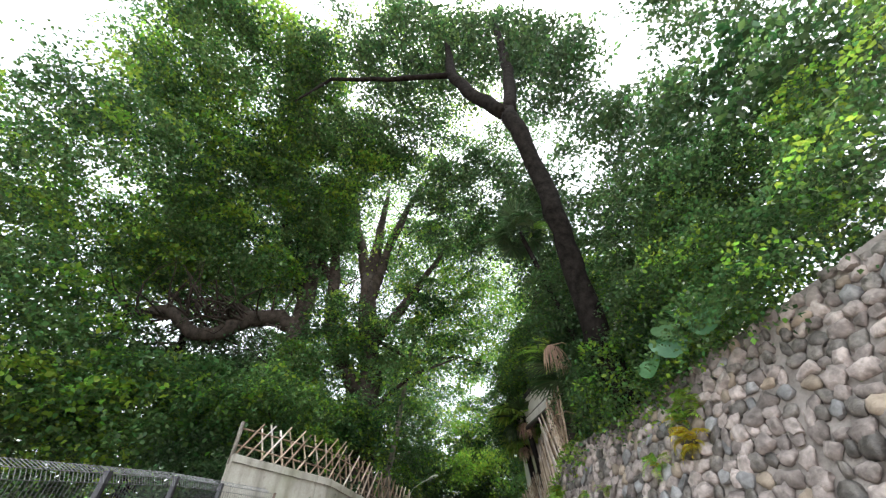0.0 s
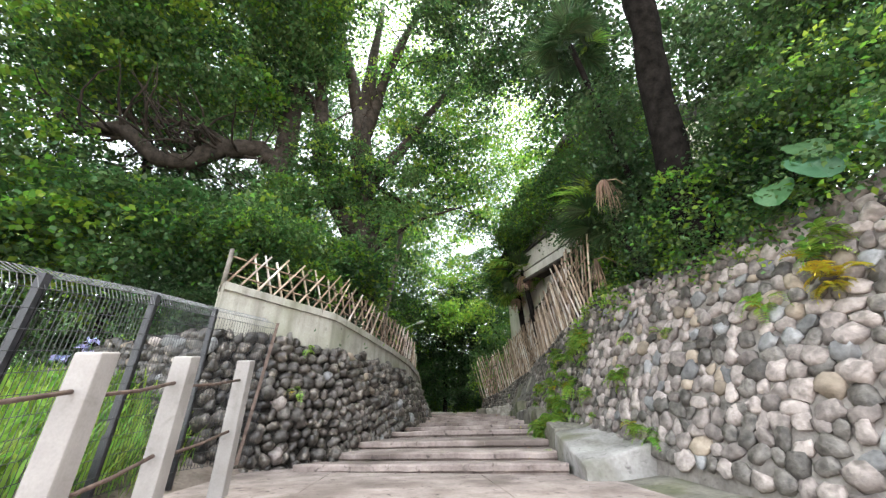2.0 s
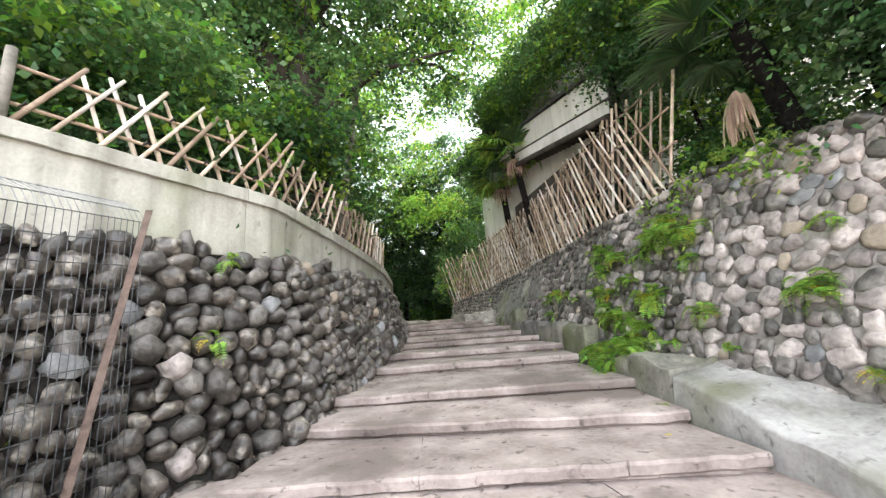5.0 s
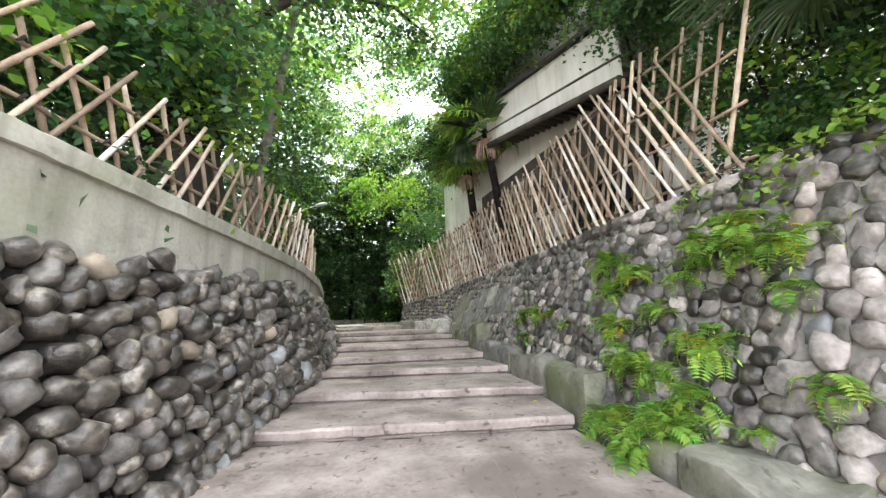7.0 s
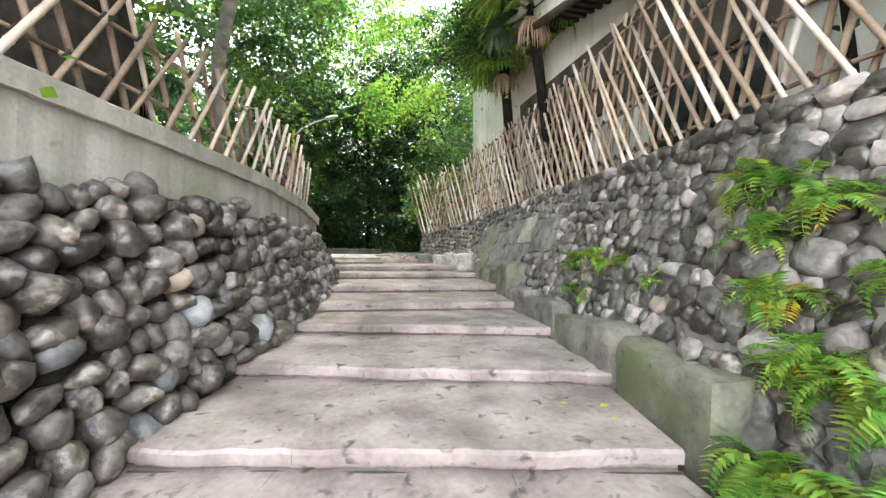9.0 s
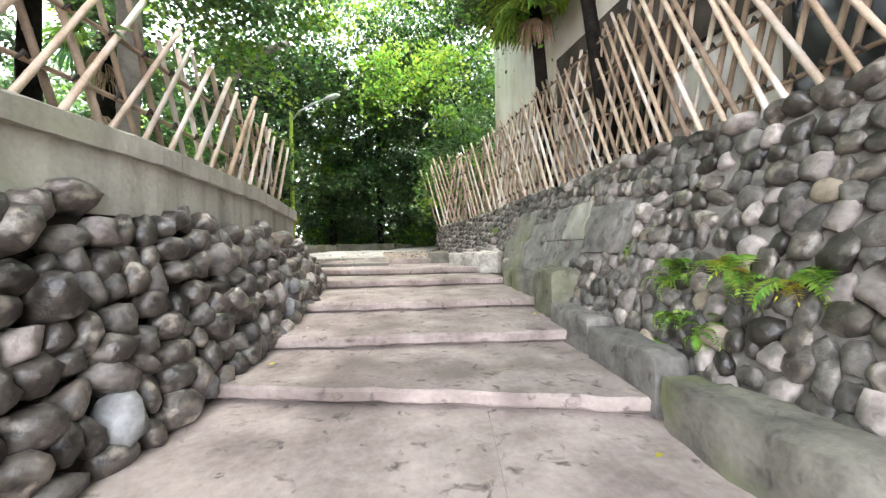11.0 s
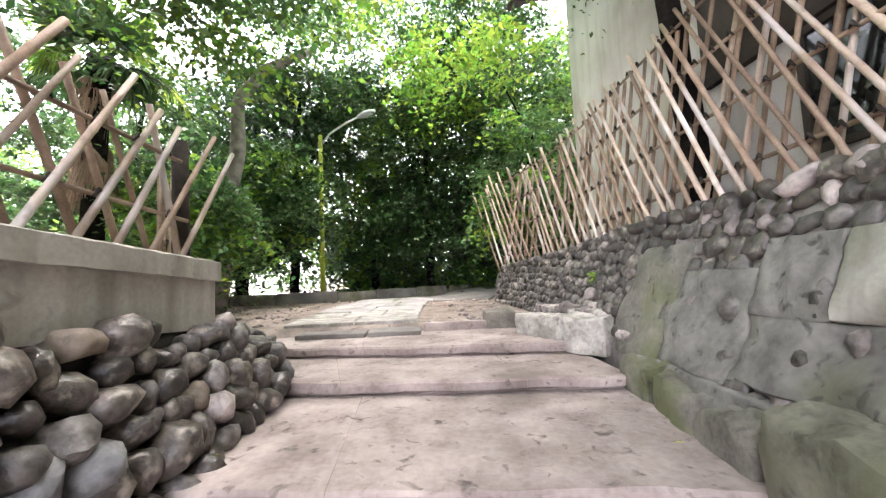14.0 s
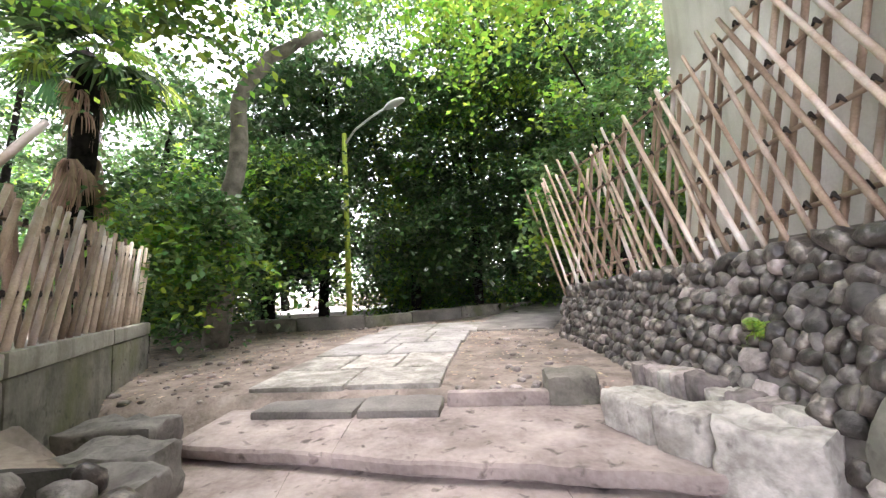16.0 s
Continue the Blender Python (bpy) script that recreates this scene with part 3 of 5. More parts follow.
RIGHT_FENCE = [(2.92, 9.45, 4.05), (3.0, 10.2, 4.06), (3.0, 11.0, 4.06), (3.2, 12.2, 4.08), (3.35, 13.5, 4.1), (3.62, 15.3, 4.17), (3.65, 16.6, 4.15), (3.6, 18.1, 4.1), (3.55, 19.5, 4.0), (3.35, 20.8, 3.93), (2.8, 22.3, 3.78)]
fence_line("bamboo_fence", "tall weathered bamboo lattice fence above the stone wall", RIGHT_FENCE, lambda u: 2.08, 0.2, 0.5, -0.3, 0.09, (0.14, 0.4, 0.66, 0.9), 0.023)
FAR_FENCE = [(-1.1, 17.3, 3.72), (-2.1, 18.9, 3.74), (-3.25, 20.8, 3.76)]
fence_line("bamboo_fence", "pale close-set bamboo fence at the head of the stairs", FAR_FENCE, lambda u: 1.12, 0.17, 0.5, -0.15, -0.08, (0.3, 0.75), 0.022, 0.02)


# ---- house ----
def slab(corners, thick):
    """A four-cornered slab of some thickness, given its lower corners."""
    v = [Vector(c) for c in corners]
    n = (v[1] - v[0]).cross(v[3] - v[0]).normalized() * thick
    if n.z < 0:
        n = -n
    v += [c + n for c in v]
    return v, [(3, 2, 1, 0), (4, 5, 6, 7), (0, 1, 5, 4), (1, 2, 6, 5), (2, 3, 7, 6), (3, 0, 4, 7)]


def build_house():
    house = tagged(new("house"), "white plastered house with dark eaves behind the bamboo fence", "house")
    body = [(4.2, 10.8, 3.2), (4.2, 21.15, 3.2), (10.5, 21.15, 3.2), (10.5, 10.8, 3.2), (4.2, 10.8, 9.75), (4.2, 21.15, 10.0), (10.5, 21.15, 12.4), (10.5, 10.8, 12.1)]
    part("wall", mesh_from("wall", body, [(3, 2, 1, 0), (4, 5, 6, 7), (0, 1, 5, 4), (1, 2, 6, 5), (2, 3, 7, 6), (3, 0, 4, 7)], PLASTER), house, "white plaster wall, stained and peeling")
    part("roof", mesh_from("roof", *slab([(3.4, 10.2, 9.62), (3.4, 22.4, 9.9), (10.9, 22.4, 12.9), (10.9, 10.2, 12.6)], 0.16), ROOF), house, "dark upper roof")
    part("roof_gutter", mesh_from("roof_gutter", *tube([(3.36, 10.2, 9.66), (3.36, 22.4, 9.94)], [0.07, 0.07], 10), BOARD), house, "black gutter")
    for k in range(34):
        y = 10.4 + 0.35 * k
        z = 9.62 + 0.023 * (y - 10.2)
        part("rafter", done(box_data(3.42, 4.2, y - 0.035, y + 0.035, z - 0.08, z + 0.02), "rafter", BOARD), house)
    y0, y1, rise = 11.3, 17.9, 0.235

    def eave(x, low, high, ya, yb, mat, name, label, thick):
        a, b = 6.52 + rise * (ya - y0), 6.52 + rise * (yb - y0)
        v = [(x, ya, a + low), (x, yb, b + low), (x, yb, b + high), (x, ya, a + high)]
        v += [(x + thick, *q[1:]) for q in v]
        part(name, mesh_from(name, v, [(3, 2, 1, 0), (4, 5, 6, 7), (0, 1, 5, 4), (1, 2, 6, 5), (2, 3, 7, 6), (3, 0, 4, 7)], mat), house, label)

    eave(3.50, 0.0, 0.30, y0, y1, PLASTER, "fascia", "white fascia board", 0.03)
    eave(3.545, 0.30, 0.37, y0, y1, BOARD, "groove_board", "dark strip between the white boards", 0.03)
    eave(3.52, 0.37, 1.02, y0, y1, PLASTER, "upper_fascia", "wide white boarded panel", 0.03)
    part("pent_roof", mesh_from("pent_roof", *slab([(3.42, y0 - 0.1, 7.54), (3.42, y1 + 0.1, 7.54 + rise * (y1 - y0)), (4.22, y1 + 0.1, 7.75 + rise * (y1 - y0)), (4.22, y0 - 0.1, 7.75)], 0.07), ROOF), house, "dark pent roof")
    part("soffit", mesh_from("soffit", *slab([(3.55, y0, 6.66), (3.55, y1, 6.66 + rise * (y1 - y0)), (4.22, y1, 6.66 + rise * (y1 - y0)), (4.22, y0, 6.66)], 0.03), BOARD), house, "dark boarded soffit")
    part("gutter", mesh_from("gutter", *tube([(3.46, y0, 6.44), (3.46, y1, 6.44 + rise * (y1 - y0))], [0.07, 0.07], 10), BOARD), house, "black gutter")
    for k in range(30):
        y = y0 + (y1 - y0) * (k + 0.5) / 30
        z = 6.52 + rise * (y - y0)
        part("rafter", done(box_data(3.53, 4.2, y - 0.035, y + 0.035, z + 0.02, z + 0.12), "rafter", BOARD), house)
    # dark sheet on the wall, standing in for the shade under the eaves
    part("boarding", done(box_data(4.12, 4.197, 11.0, 17.6, 5.5, 6.75), "boarding", BOARD), house, "dark sheet added for the shade under the eaves")
    for ya, yb, z0, z1 in ((12.0, 13.6, 4.5, 5.45), (15.0, 16.6, 4.5, 5.45)):
        win = part("window", done(box_data(4.17, 4.2, ya, yb, z0, z1), "window", WINDOW_DARK), house, "dark window glass")
        for q in (ya, (ya + yb) / 2, yb):
            part("frame", done(box_data(4.14, 4.18, q - 0.03, q + 0.03, z0, z1), "frame", BOARD), win)
        for q in (z0, z1):
            part("frame", done(box_data(4.14, 4.175, ya, yb, q - 0.03, q + 0.03), "frame", BOARD), win)
    part("skirt", done(box_data(4.15, 4.2, 10.8, 21.1, 3.2, 4.25), "skirt", MORTAR_PALE), house, "grey rendered skirting")


build_house()


# ---- trees ----
YOUNGER = {LEAF: LEAF_BRIGHT, LEAF_DARK: LEAF}


def leaves_at(centres, size, flat=0.5, rng=None):
    """Four-cornered pointed leaves round the given centres."""
    n = len(centres)
    rng = rng or np.random
    d = rng.normal(size=(n, 3))
    d[:, 2] = d[:, 2] * 0.6 - 0.25
    d /= np.linalg.norm(d, axis=1)[:, None]
    up = rng.normal(size=(n, 3)) * flat + np.array([0, 0, 1.0])
    side = np.cross(d, up)
    side /= np.linalg.norm(side, axis=1)[:, None] + 1e-9
    s = size * rng.uniform(0.6, 1.35, size=(n, 1))
    w = s * 0.32
    fold = np.cross(side, d) * s * 0.10
    a, b = centres, centres + d * s
    m = centres + d * s * 0.45
    return np.stack([a, m + side * w + fold, b, m - side * w + fold], axis=1)


def crown_points(blobs, per, spread, seed):
    """Leaf centres in loose clumps spread through ellipsoids (x, y, z, rx, ry, rz, clumps)."""
    rng = np.random.RandomState(seed)
    out = []
    for x, y, z, rx, ry, rz, clumps in blobs:
        d = rng.normal(size=(clumps, 3))
        d /= np.linalg.norm(d, axis=1)[:, None]
        d *= rng.uniform(0.25, 1.0, size=(clumps, 1)) ** 0.5
        c = np.array([x, y, z]) + d * np.array([rx, ry, rz])
        for q in c:
            k = rng.randint(per // 2, per + per // 2)
            s = spread * rng.uniform(0.6, 1.4)
            tilt = rng.normal(size=2) * 0.35
            g = np.clip(rng.normal(size=(k, 3)), -1.8, 1.8) * np.array([s, s, s * 0.22])
            g[:, 2] += g[:, 0] * tilt[0] + g[:, 1] * tilt[1] - 0.35 * (g[:, 0] ** 2 + g[:, 1] ** 2) / s
            out.append(q + g)
    return np.concatenate(out), rng


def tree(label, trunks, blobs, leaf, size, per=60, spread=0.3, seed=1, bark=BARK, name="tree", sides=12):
    t = tagged(new(name), label, "tree")
    first = True
    for pts, radii in trunks:
        pts = [Vector(p) for p in pts]
        fine, rad = [], []
        for i in range(len(pts) - 1):
            for f in (0, 0.25, 0.5, 0.75):
                q = pts[i].lerp(pts[i + 1], f)
                j = 0.0 if i == 0 and f == 0 else radii[i] * 0.25
                fine.append(q + Vector((random.uniform(-j, j), random.uniform(-j, j), 0)))
                rad.append((radii[i] + (radii[i + 1] - radii[i]) * f) * random.uniform(0.92, 1.08))
        fine.append(pts[-1])
        rad.append(radii[-1])
        part("trunk" if first else "limb", mesh_from("trunk", *tube(fine, rad, sides), bark, True), t)
        first = False
    if blobs:
        per, size = int(per * 1.45), size * 0.78
        c, rng = crown_points(blobs, per, spread, seed)
        part("crown", quads_mesh("crown", leaves_at(c, size, rng=rng), leaf), t)
        if leaf in YOUNGER:
            c, rng = crown_points([(*b[:6], max(2, b[6] // 4)) for b in blobs], per, spread, seed + 500)
            part("young_leaves", quads_mesh("young_leaves", leaves_at(c, size * 1.15, rng=rng), YOUNGER[leaf]), t, "lighter young leaves")
    return t


def twigs(base, tip, n, reach, r):
    """Bare forked branchlets along a limb."""
    made = []
    for _ in range(n):
        p = Vector(base).lerp(Vector(tip), random.random())
        pts = [p]
        d = Vector((random.uniform(-1, 0.5), random.uniform(-1, 0.2), random.uniform(-0.5, 0.9))).normalized()
        for k in range(4):
            d = (d + Vector((random.uniform(-.5, .5), random.uniform(-.5, .5), random.uniform(-.4, .5)))).normalized()
            pts.append(pts[-1] + d * reach / 4)
        made.append((pts, [r, r * 0.8, r * 0.6, r * 0.4, r * 0.2]))
    return made


# the old tree behind the parapet, its side shoots bare
BARE = twigs((-2.6, 13.2, 9.0), (-4.6, 13.0, 14.0), 16, 2.2, 0.035) + twigs((-2.4, 13.2, 13.0), (-0.6, 13.4, 20.0), 14, 2.4, 0.035)
tree("old broad tree with rugged dark trunk behind the parapet", [
    ([(-2.55, 13.4, 3.0), (-2.55, 13.4, 4.2), (-2.5, 13.4, 7.0), (-2.6, 13.4, 9.5), (-3.1, 13.3, 13.5)], [0.75, 0.58, 0.46, 0.42, 0.34]),
    ([(-3.0, 13.3, 12.8), (-4.2, 13.5, 17.5), (-4.9, 13.5, 22.0)], [0.3, 0.2, 0.08]),
    ([(-3.0, 13.3, 13.0), (-2.9, 13.5, 17.0), (-2.7, 13.5, 21.0)], [0.32, 0.22, 0.08]),
    ([(-2.6, 13.4, 9.8), (-0.8, 14.0, 13.5), (0.8, 14.4, 17.0)], [0.24, 0.17, 0.06]),
    ([(-2.5, 13.4, 7.2), (-0.9, 13.0, 8.4), (0.8, 12.6, 8.8)], [0.1, 0.06, 0.02]),
    ([(-2.9, 13.4, 8.0), (-4.3, 13.2, 10.5), (-4.7, 13.2, 14.0), (-5.6, 13.2, 19.0)], [0.34, 0.28, 0.24, 0.1]),
    ([(-4.6, 13.2, 13.2), (-6.4, 13.2, 15.6), (-8.4, 13.4, 18.8)], [0.2, 0.15, 0.06]),
    ([(-2.9, 13.3, 12.0), (-2.2, 13.3, 16.0), (-0.8, 13.5, 21.0), (1.6, 13.5, 24.0)], [0.26, 0.2, 0.14, 0.06]),
    ([(-2.2, 13.4, 10.0), (-0.9, 14.2, 9.6), (0.9, 15.0, 10.3), (2.0, 15.6, 10.2)], [0.09, 0.06, 0.04, 0.015]),
    *BARE,
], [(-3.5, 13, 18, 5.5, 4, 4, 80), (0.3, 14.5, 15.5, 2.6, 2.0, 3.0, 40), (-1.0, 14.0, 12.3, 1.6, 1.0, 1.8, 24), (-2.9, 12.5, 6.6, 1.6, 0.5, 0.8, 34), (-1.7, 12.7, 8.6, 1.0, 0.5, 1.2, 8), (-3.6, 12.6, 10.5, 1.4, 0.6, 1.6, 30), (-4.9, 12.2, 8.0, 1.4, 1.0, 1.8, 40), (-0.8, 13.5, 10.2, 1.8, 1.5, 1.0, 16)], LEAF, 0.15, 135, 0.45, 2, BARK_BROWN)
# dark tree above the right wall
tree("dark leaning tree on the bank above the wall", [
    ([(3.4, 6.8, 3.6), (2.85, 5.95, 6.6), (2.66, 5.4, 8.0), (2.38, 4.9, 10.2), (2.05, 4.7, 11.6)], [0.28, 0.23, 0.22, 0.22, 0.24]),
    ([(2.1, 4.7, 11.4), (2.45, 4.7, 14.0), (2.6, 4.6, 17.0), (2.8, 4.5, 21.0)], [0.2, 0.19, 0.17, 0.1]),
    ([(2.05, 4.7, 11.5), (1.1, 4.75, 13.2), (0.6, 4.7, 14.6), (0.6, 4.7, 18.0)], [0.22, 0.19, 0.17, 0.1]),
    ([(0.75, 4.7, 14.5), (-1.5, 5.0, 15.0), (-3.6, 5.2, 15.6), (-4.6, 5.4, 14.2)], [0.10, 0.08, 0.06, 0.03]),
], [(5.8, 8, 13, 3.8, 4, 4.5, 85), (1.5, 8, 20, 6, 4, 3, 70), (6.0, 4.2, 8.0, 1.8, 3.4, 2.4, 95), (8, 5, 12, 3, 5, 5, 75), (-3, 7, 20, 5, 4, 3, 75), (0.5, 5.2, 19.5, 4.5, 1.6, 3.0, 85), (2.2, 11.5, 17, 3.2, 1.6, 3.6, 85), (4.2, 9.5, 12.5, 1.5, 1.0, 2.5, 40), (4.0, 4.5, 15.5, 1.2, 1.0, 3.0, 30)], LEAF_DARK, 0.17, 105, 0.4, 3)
# the sprawling tree to the left
limb_a, limb_b = (-6.6, 12.5, 10.4), (-10.5, 11.0, 9.8)
tree("sprawling old tree with many bare twisted limbs", [
    ([(-5.3, 13.2, 3.2), (-5.4, 13.1, 8.5), (-5.8, 13.0, 15.5), (-6.3, 13.0, 21.0)], [0.55, 0.42, 0.3, 0.12]),
    ([(-5.4, 13.1, 10.3), (-6.3, 12.7, 10.9), (-7.2, 12.2, 10.4), (-7.9, 11.9, 9.5), (-8.6, 11.6, 9.4), (-9.6, 11.2, 10.2), (-10.5, 11.0, 9.8), (-12.5, 10.5, 11.5)], [0.36, 0.32, 0.3, 0.26, 0.24, 0.2, 0.15, 0.06]),
    ([(-7.0, 12.3, 10.5), (-8.2, 12.0, 11.3), (-9.8, 11.8, 11.0), (-11.2, 11.6, 12.0)], [0.18, 0.14, 0.1, 0.04]),
    ([(-5.5, 13.1, 11.5), (-7.2, 13.0, 15.0), (-8.8, 13.0, 20.5)], [0.22, 0.17, 0.06]),
    *twigs(limb_a, limb_b, 64, 2.4, 0.05), *twigs((-5.4, 13.0, 11.5), (-8.8, 12.9, 20.0), 24, 2.8, 0.04), *twigs((-5.3, 13.0, 6.0), (-5.5, 13.0, 10.0), 14, 2.4, 0.035),
], [(-5.5, 10.5, 19, 4, 2, 4, 120), (-8.5, 12.5, 16, 5, 3.5, 4, 280), (-9.5, 11.5, 12.5, 4, 2.0, 1.2, 60), (-8, 10.8, 6.6, 4.0, 1.5, 1.4, 150), (-13, 9, 8, 4, 3, 3, 150), (-13, 9, 15, 5, 5, 4, 310), (-9, 7, 20, 5, 5, 2.5, 310)], LEAF, 0.19, 95, 0.45, 4, BARK_BROWN)
tree("broad evergreen on the bank behind the mesh fence", [([(-9.5, 13.5, 3.2), (-9.6, 13.4, 7.0), (-10.2, 13.2, 11.0)], [0.3, 0.24, 0.12])],
     [(-10, 13.5, 8, 5, 2.5, 4, 170), (-6.5, 14.5, 7.5, 3, 1.5, 3, 90), (-15, 10, 7, 4, 4, 4, 110), (-14, 17, 16, 7, 2.5, 7, 170), (-8, 20, 20, 6, 2, 7, 120)], LEAF_DARK, 0.18, 95, 0.45, 5)
# slender trees between the old tree and the woods
tree("slender bright-leaved tree behind the old tree", [([(-4.5, 18.0, 3.2), (-4.3, 18.0, 9.0), (-3.8, 18.0, 14.0)], [0.16, 0.12, 0.05])],
     [(-4.5, 18.5, 11, 3.5, 1.5, 4.0, 80), (-1.2, 20.0, 13.0, 2.2, 1.5, 2.5, 22), (-1.6, 19.5, 9.0, 1.6, 1.0, 2.2, 32), (-8, 17, 9, 3, 1.5, 4, 110)], LEAF, 0.14, 130, 0.5, 7)
# an airy tree whose thin pale leaves fill the sky over the stairs
tree("slender grey tree with airy pale translucent leaves", [([(-1.9, 15.4, 3.2), (-1.8, 15.4, 6.0), (-1.2, 15.6, 11.0), (0.4, 15.8, 18.0)], [0.11, 0.1, 0.08, 0.03]), ([(-1.3, 15.6, 10.0), (0.8, 15.6, 13.5), (2.6, 15.4, 16.0)], [0.05, 0.04, 0.015])],
     [(0.8, 16.0, 16.5, 3.6, 1.4, 5.0, 90), (-1.5, 16.0, 22.0, 4.5, 1.6, 4.0, 74), (1.6, 14.0, 23.0, 4.0, 2.0, 4.0, 46), (-0.5, 16.5, 11.0, 1.4, 0.8, 2.2, 12), (1.0, 9.0, 22.0, 4.0, 1.5, 2.5, 40), (-1.0, 6.0, 23.0, 5.0, 2.0, 2.0, 60), (3.4, 16.5, 18.0, 2.0, 1.2, 4.0, 44), (4.2, 13.0, 14.5, 1.4, 1.0, 3.0, 26)], LEAF_BRIGHT, 0.15, 70, 0.95, 8, BARK_GREY)
# the tall tree behind the house, over its roof
tree("tall tree leaning over the roof of the house", [([(7.0, 24.0, 3.2), (6.5, 24.0, 10.0), (5.0, 23.0, 16.0)], [0.35, 0.28, 0.12])],
     [(5.0, 22, 16, 4.0, 4, 3, 90), (2.2, 17, 13.0, 2.2, 1.5, 3.2, 18), (1.2, 17.5, 19, 3, 2, 3.2, 30), (0.5, 27, 16, 4, 2.0, 4.5, 46), (-0.5, 30, 21, 5, 2.0, 4.0, 40), (-2.5, 22, 13, 2.0, 1.2, 3.0, 26), (1.2, 28, 12.5, 3, 2, 4.0, 50), (2.4, 27.0, 9.5, 2.0, 1.2, 2.4, 36), (3.4, 26.5, 12.6, 2.2, 1.2, 2.6, 30), (-1.5, 27.5, 9.5, 2.0, 1.2, 2.8, 40), (-3.5, 28, 16, 4, 3, 3, 44), (6.5, 15, 13.5, 3, 4, 2, 70)], LEAF, 0.16, 140, 0.55, 6)
# woods beyond the top of the stairs
spots = [(-9, 27), (-6.5, 29), (-4.6, 26.5), (-1.8, 31), (-0.6, 28), (1.4, 27.8), (3.2, 31), (6.0, 29), (8.5, 31), (10, 29), (0.5, 34), (-9, 36), (4, 36), (-12, 32), (-3, 26.6), (-13, 26), (-17, 30), (12, 33), (4.4, 27.6), (7.2, 27.4), (5.4, 33)]
for k, (x, y) in enumerate(spots):
    h = random.uniform(9, 13)
    lean = random.uniform(-0.9, 0.9)
    tree("slender evergreen tree in the woods beyond the stairs", [([(x, y, 3.0), (x + lean * 0.35, y, 6.0), (x + lean, y + 0.3, 3 + h * 0.8)], [random.uniform(0.11, 0.22), 0.13, 0.05]), ([(x + lean * 0.3, y, 5.6), (x + lean * 0.3 + random.uniform(-1, 1), y - 0.5, 8.0)], [0.07, 0.02])],
         [(x + lean * 0.5, y - 0.2, 3 + h * 0.62, 2.5, 2.0, h * 0.34, 52), (x + random.uniform(-.8, .8), y - 0.8, 6.0, 1.9, 1.2, 1.6, 34)], (LEAF_DARK, LEAF, LEAF_DARK)[k % 3], 0.2, 90, 0.4, 20 + k)
for k, (x, y) in enumerate(((-8.5, 26.5), (-6.6, 27.5), (-1.0, 28.5), (-0.2, 30), (1.2, 29), (3.4, 30.5), (5.5, 31), (-11, 28), (8.5, 30), (2.2, 34), (-1, 35), (4.5, 28.5))):
    under = tree("leafy evergreen undergrowth at the edge of the woods", [([(x, y, 3.0), (x, y, 4.6)], [0.04, 0.02])], [(x, y, 4.1, 1.6, 0.9, 1.0, 42)], LEAF, 0.17, 80, 0.4, 80 + k, name="undergrowth", sides=6)
    under["category"] = "shrub"
# the far side of the woods
c, rng = crown_points([(x, 46 + 6 * math.sin(x), 10 if abs(x) > 14 else 8, 5, 3, 5.5 if abs(x) > 14 else 4.2, 75 if abs(x) > 14 else 60) for x in range(-45, 50, 6)] + [(-32, y, 10, 4, 5, 8, 110) for y in range(-6, 44, 7)] + [(30, y, 10, 4, 5, 8, 110) for y in range(-6, 44, 7)], 60, 0.9, 90)
tagged(new("far_woods", quads_mesh("far_woods", leaves_at(c, 0.42, rng=rng), LEAF)), "distant green woods closing the view all round", "woods", kind="stuff")
tree("tall grey trunk bending over beyond the kerb", [([(-3.5, 22.7, 3.1), (-3.25, 22.7, 5.2), (-3.0, 22.6, 6.6), (-3.0, 22.7, 7.9), (-2.5, 22.9, 8.8), (-1.5, 23.2, 9.4)], [0.22, 0.18, 0.16, 0.15, 0.13, 0.08])],
     [(-1.5, 23.5, 11.5, 2.5, 2.0, 1.3, 30), (-3.3, 21.9, 4.9, 0.9, 0.4, 1.2, 40)], LEAF, 0.15, 90, 0.4, 50, BARK_GREY)


# ---- fans, ferns, shrubs ----
def fan_leaf(name, mat, blades, r, droop, dead=False):
    """A palm fan: a stalk and narrow blades spread from its end, bending down at the tips. Its stalk starts at the origin and runs along x."""
    verts, faces = [], []
    stalk, sf = tube([(0, 0, 0), (0.25 * r, 0, 0.05 * r), (0.6 * r, 0, 0.04 * r)], [0.012, 0.009, 0.007], 5)
    verts += stalk
    faces += sf
    hub = Vector((0.6 * r, 0, 0.04 * r))
    for k in range(blades):
        a = radians(-125 + 250 * (k + 0.5) / blades) * (0.45 if dead else 1)
        way = Vector((math.cos(a), math.sin(a), 0.12))
        side = Vector((-math.sin(a), math.cos(a), 0))
        ln = r * random.uniform(0.75, 1.05) * (1 - 0.18 * abs(a))
        w = 0.024 * r / 0.8
        b = len(verts)
        for f, wf, d in ((0.02, 0.25, 0), (0.45, 1.0, 0.10), (0.75, 0.8, 0.32), (1.0, 0.06, 0.62)):
            p = hub + way * ln * f * (1 - 0.3 * droop * f) - Vector((0, 0, droop * d * ln))
            fold = Vector((0, 0, 0.012 * wf))
            verts += [p - side * w * wf + fold, p - Vector((0, 0, 0.006)), p + side * w * wf + fold]
        for i in range(3):
            o = b + i * 3
            faces += [(o, o + 1, o + 4, o + 3), (o + 1, o + 2, o + 5, o + 4)]
    return mesh_from(name, verts, faces, mat)


FANS = [fan_leaf("fan_leaf", LEAF_DARK, 30, 0.8, d) for d in (0.35, 0.6, 0.9)]
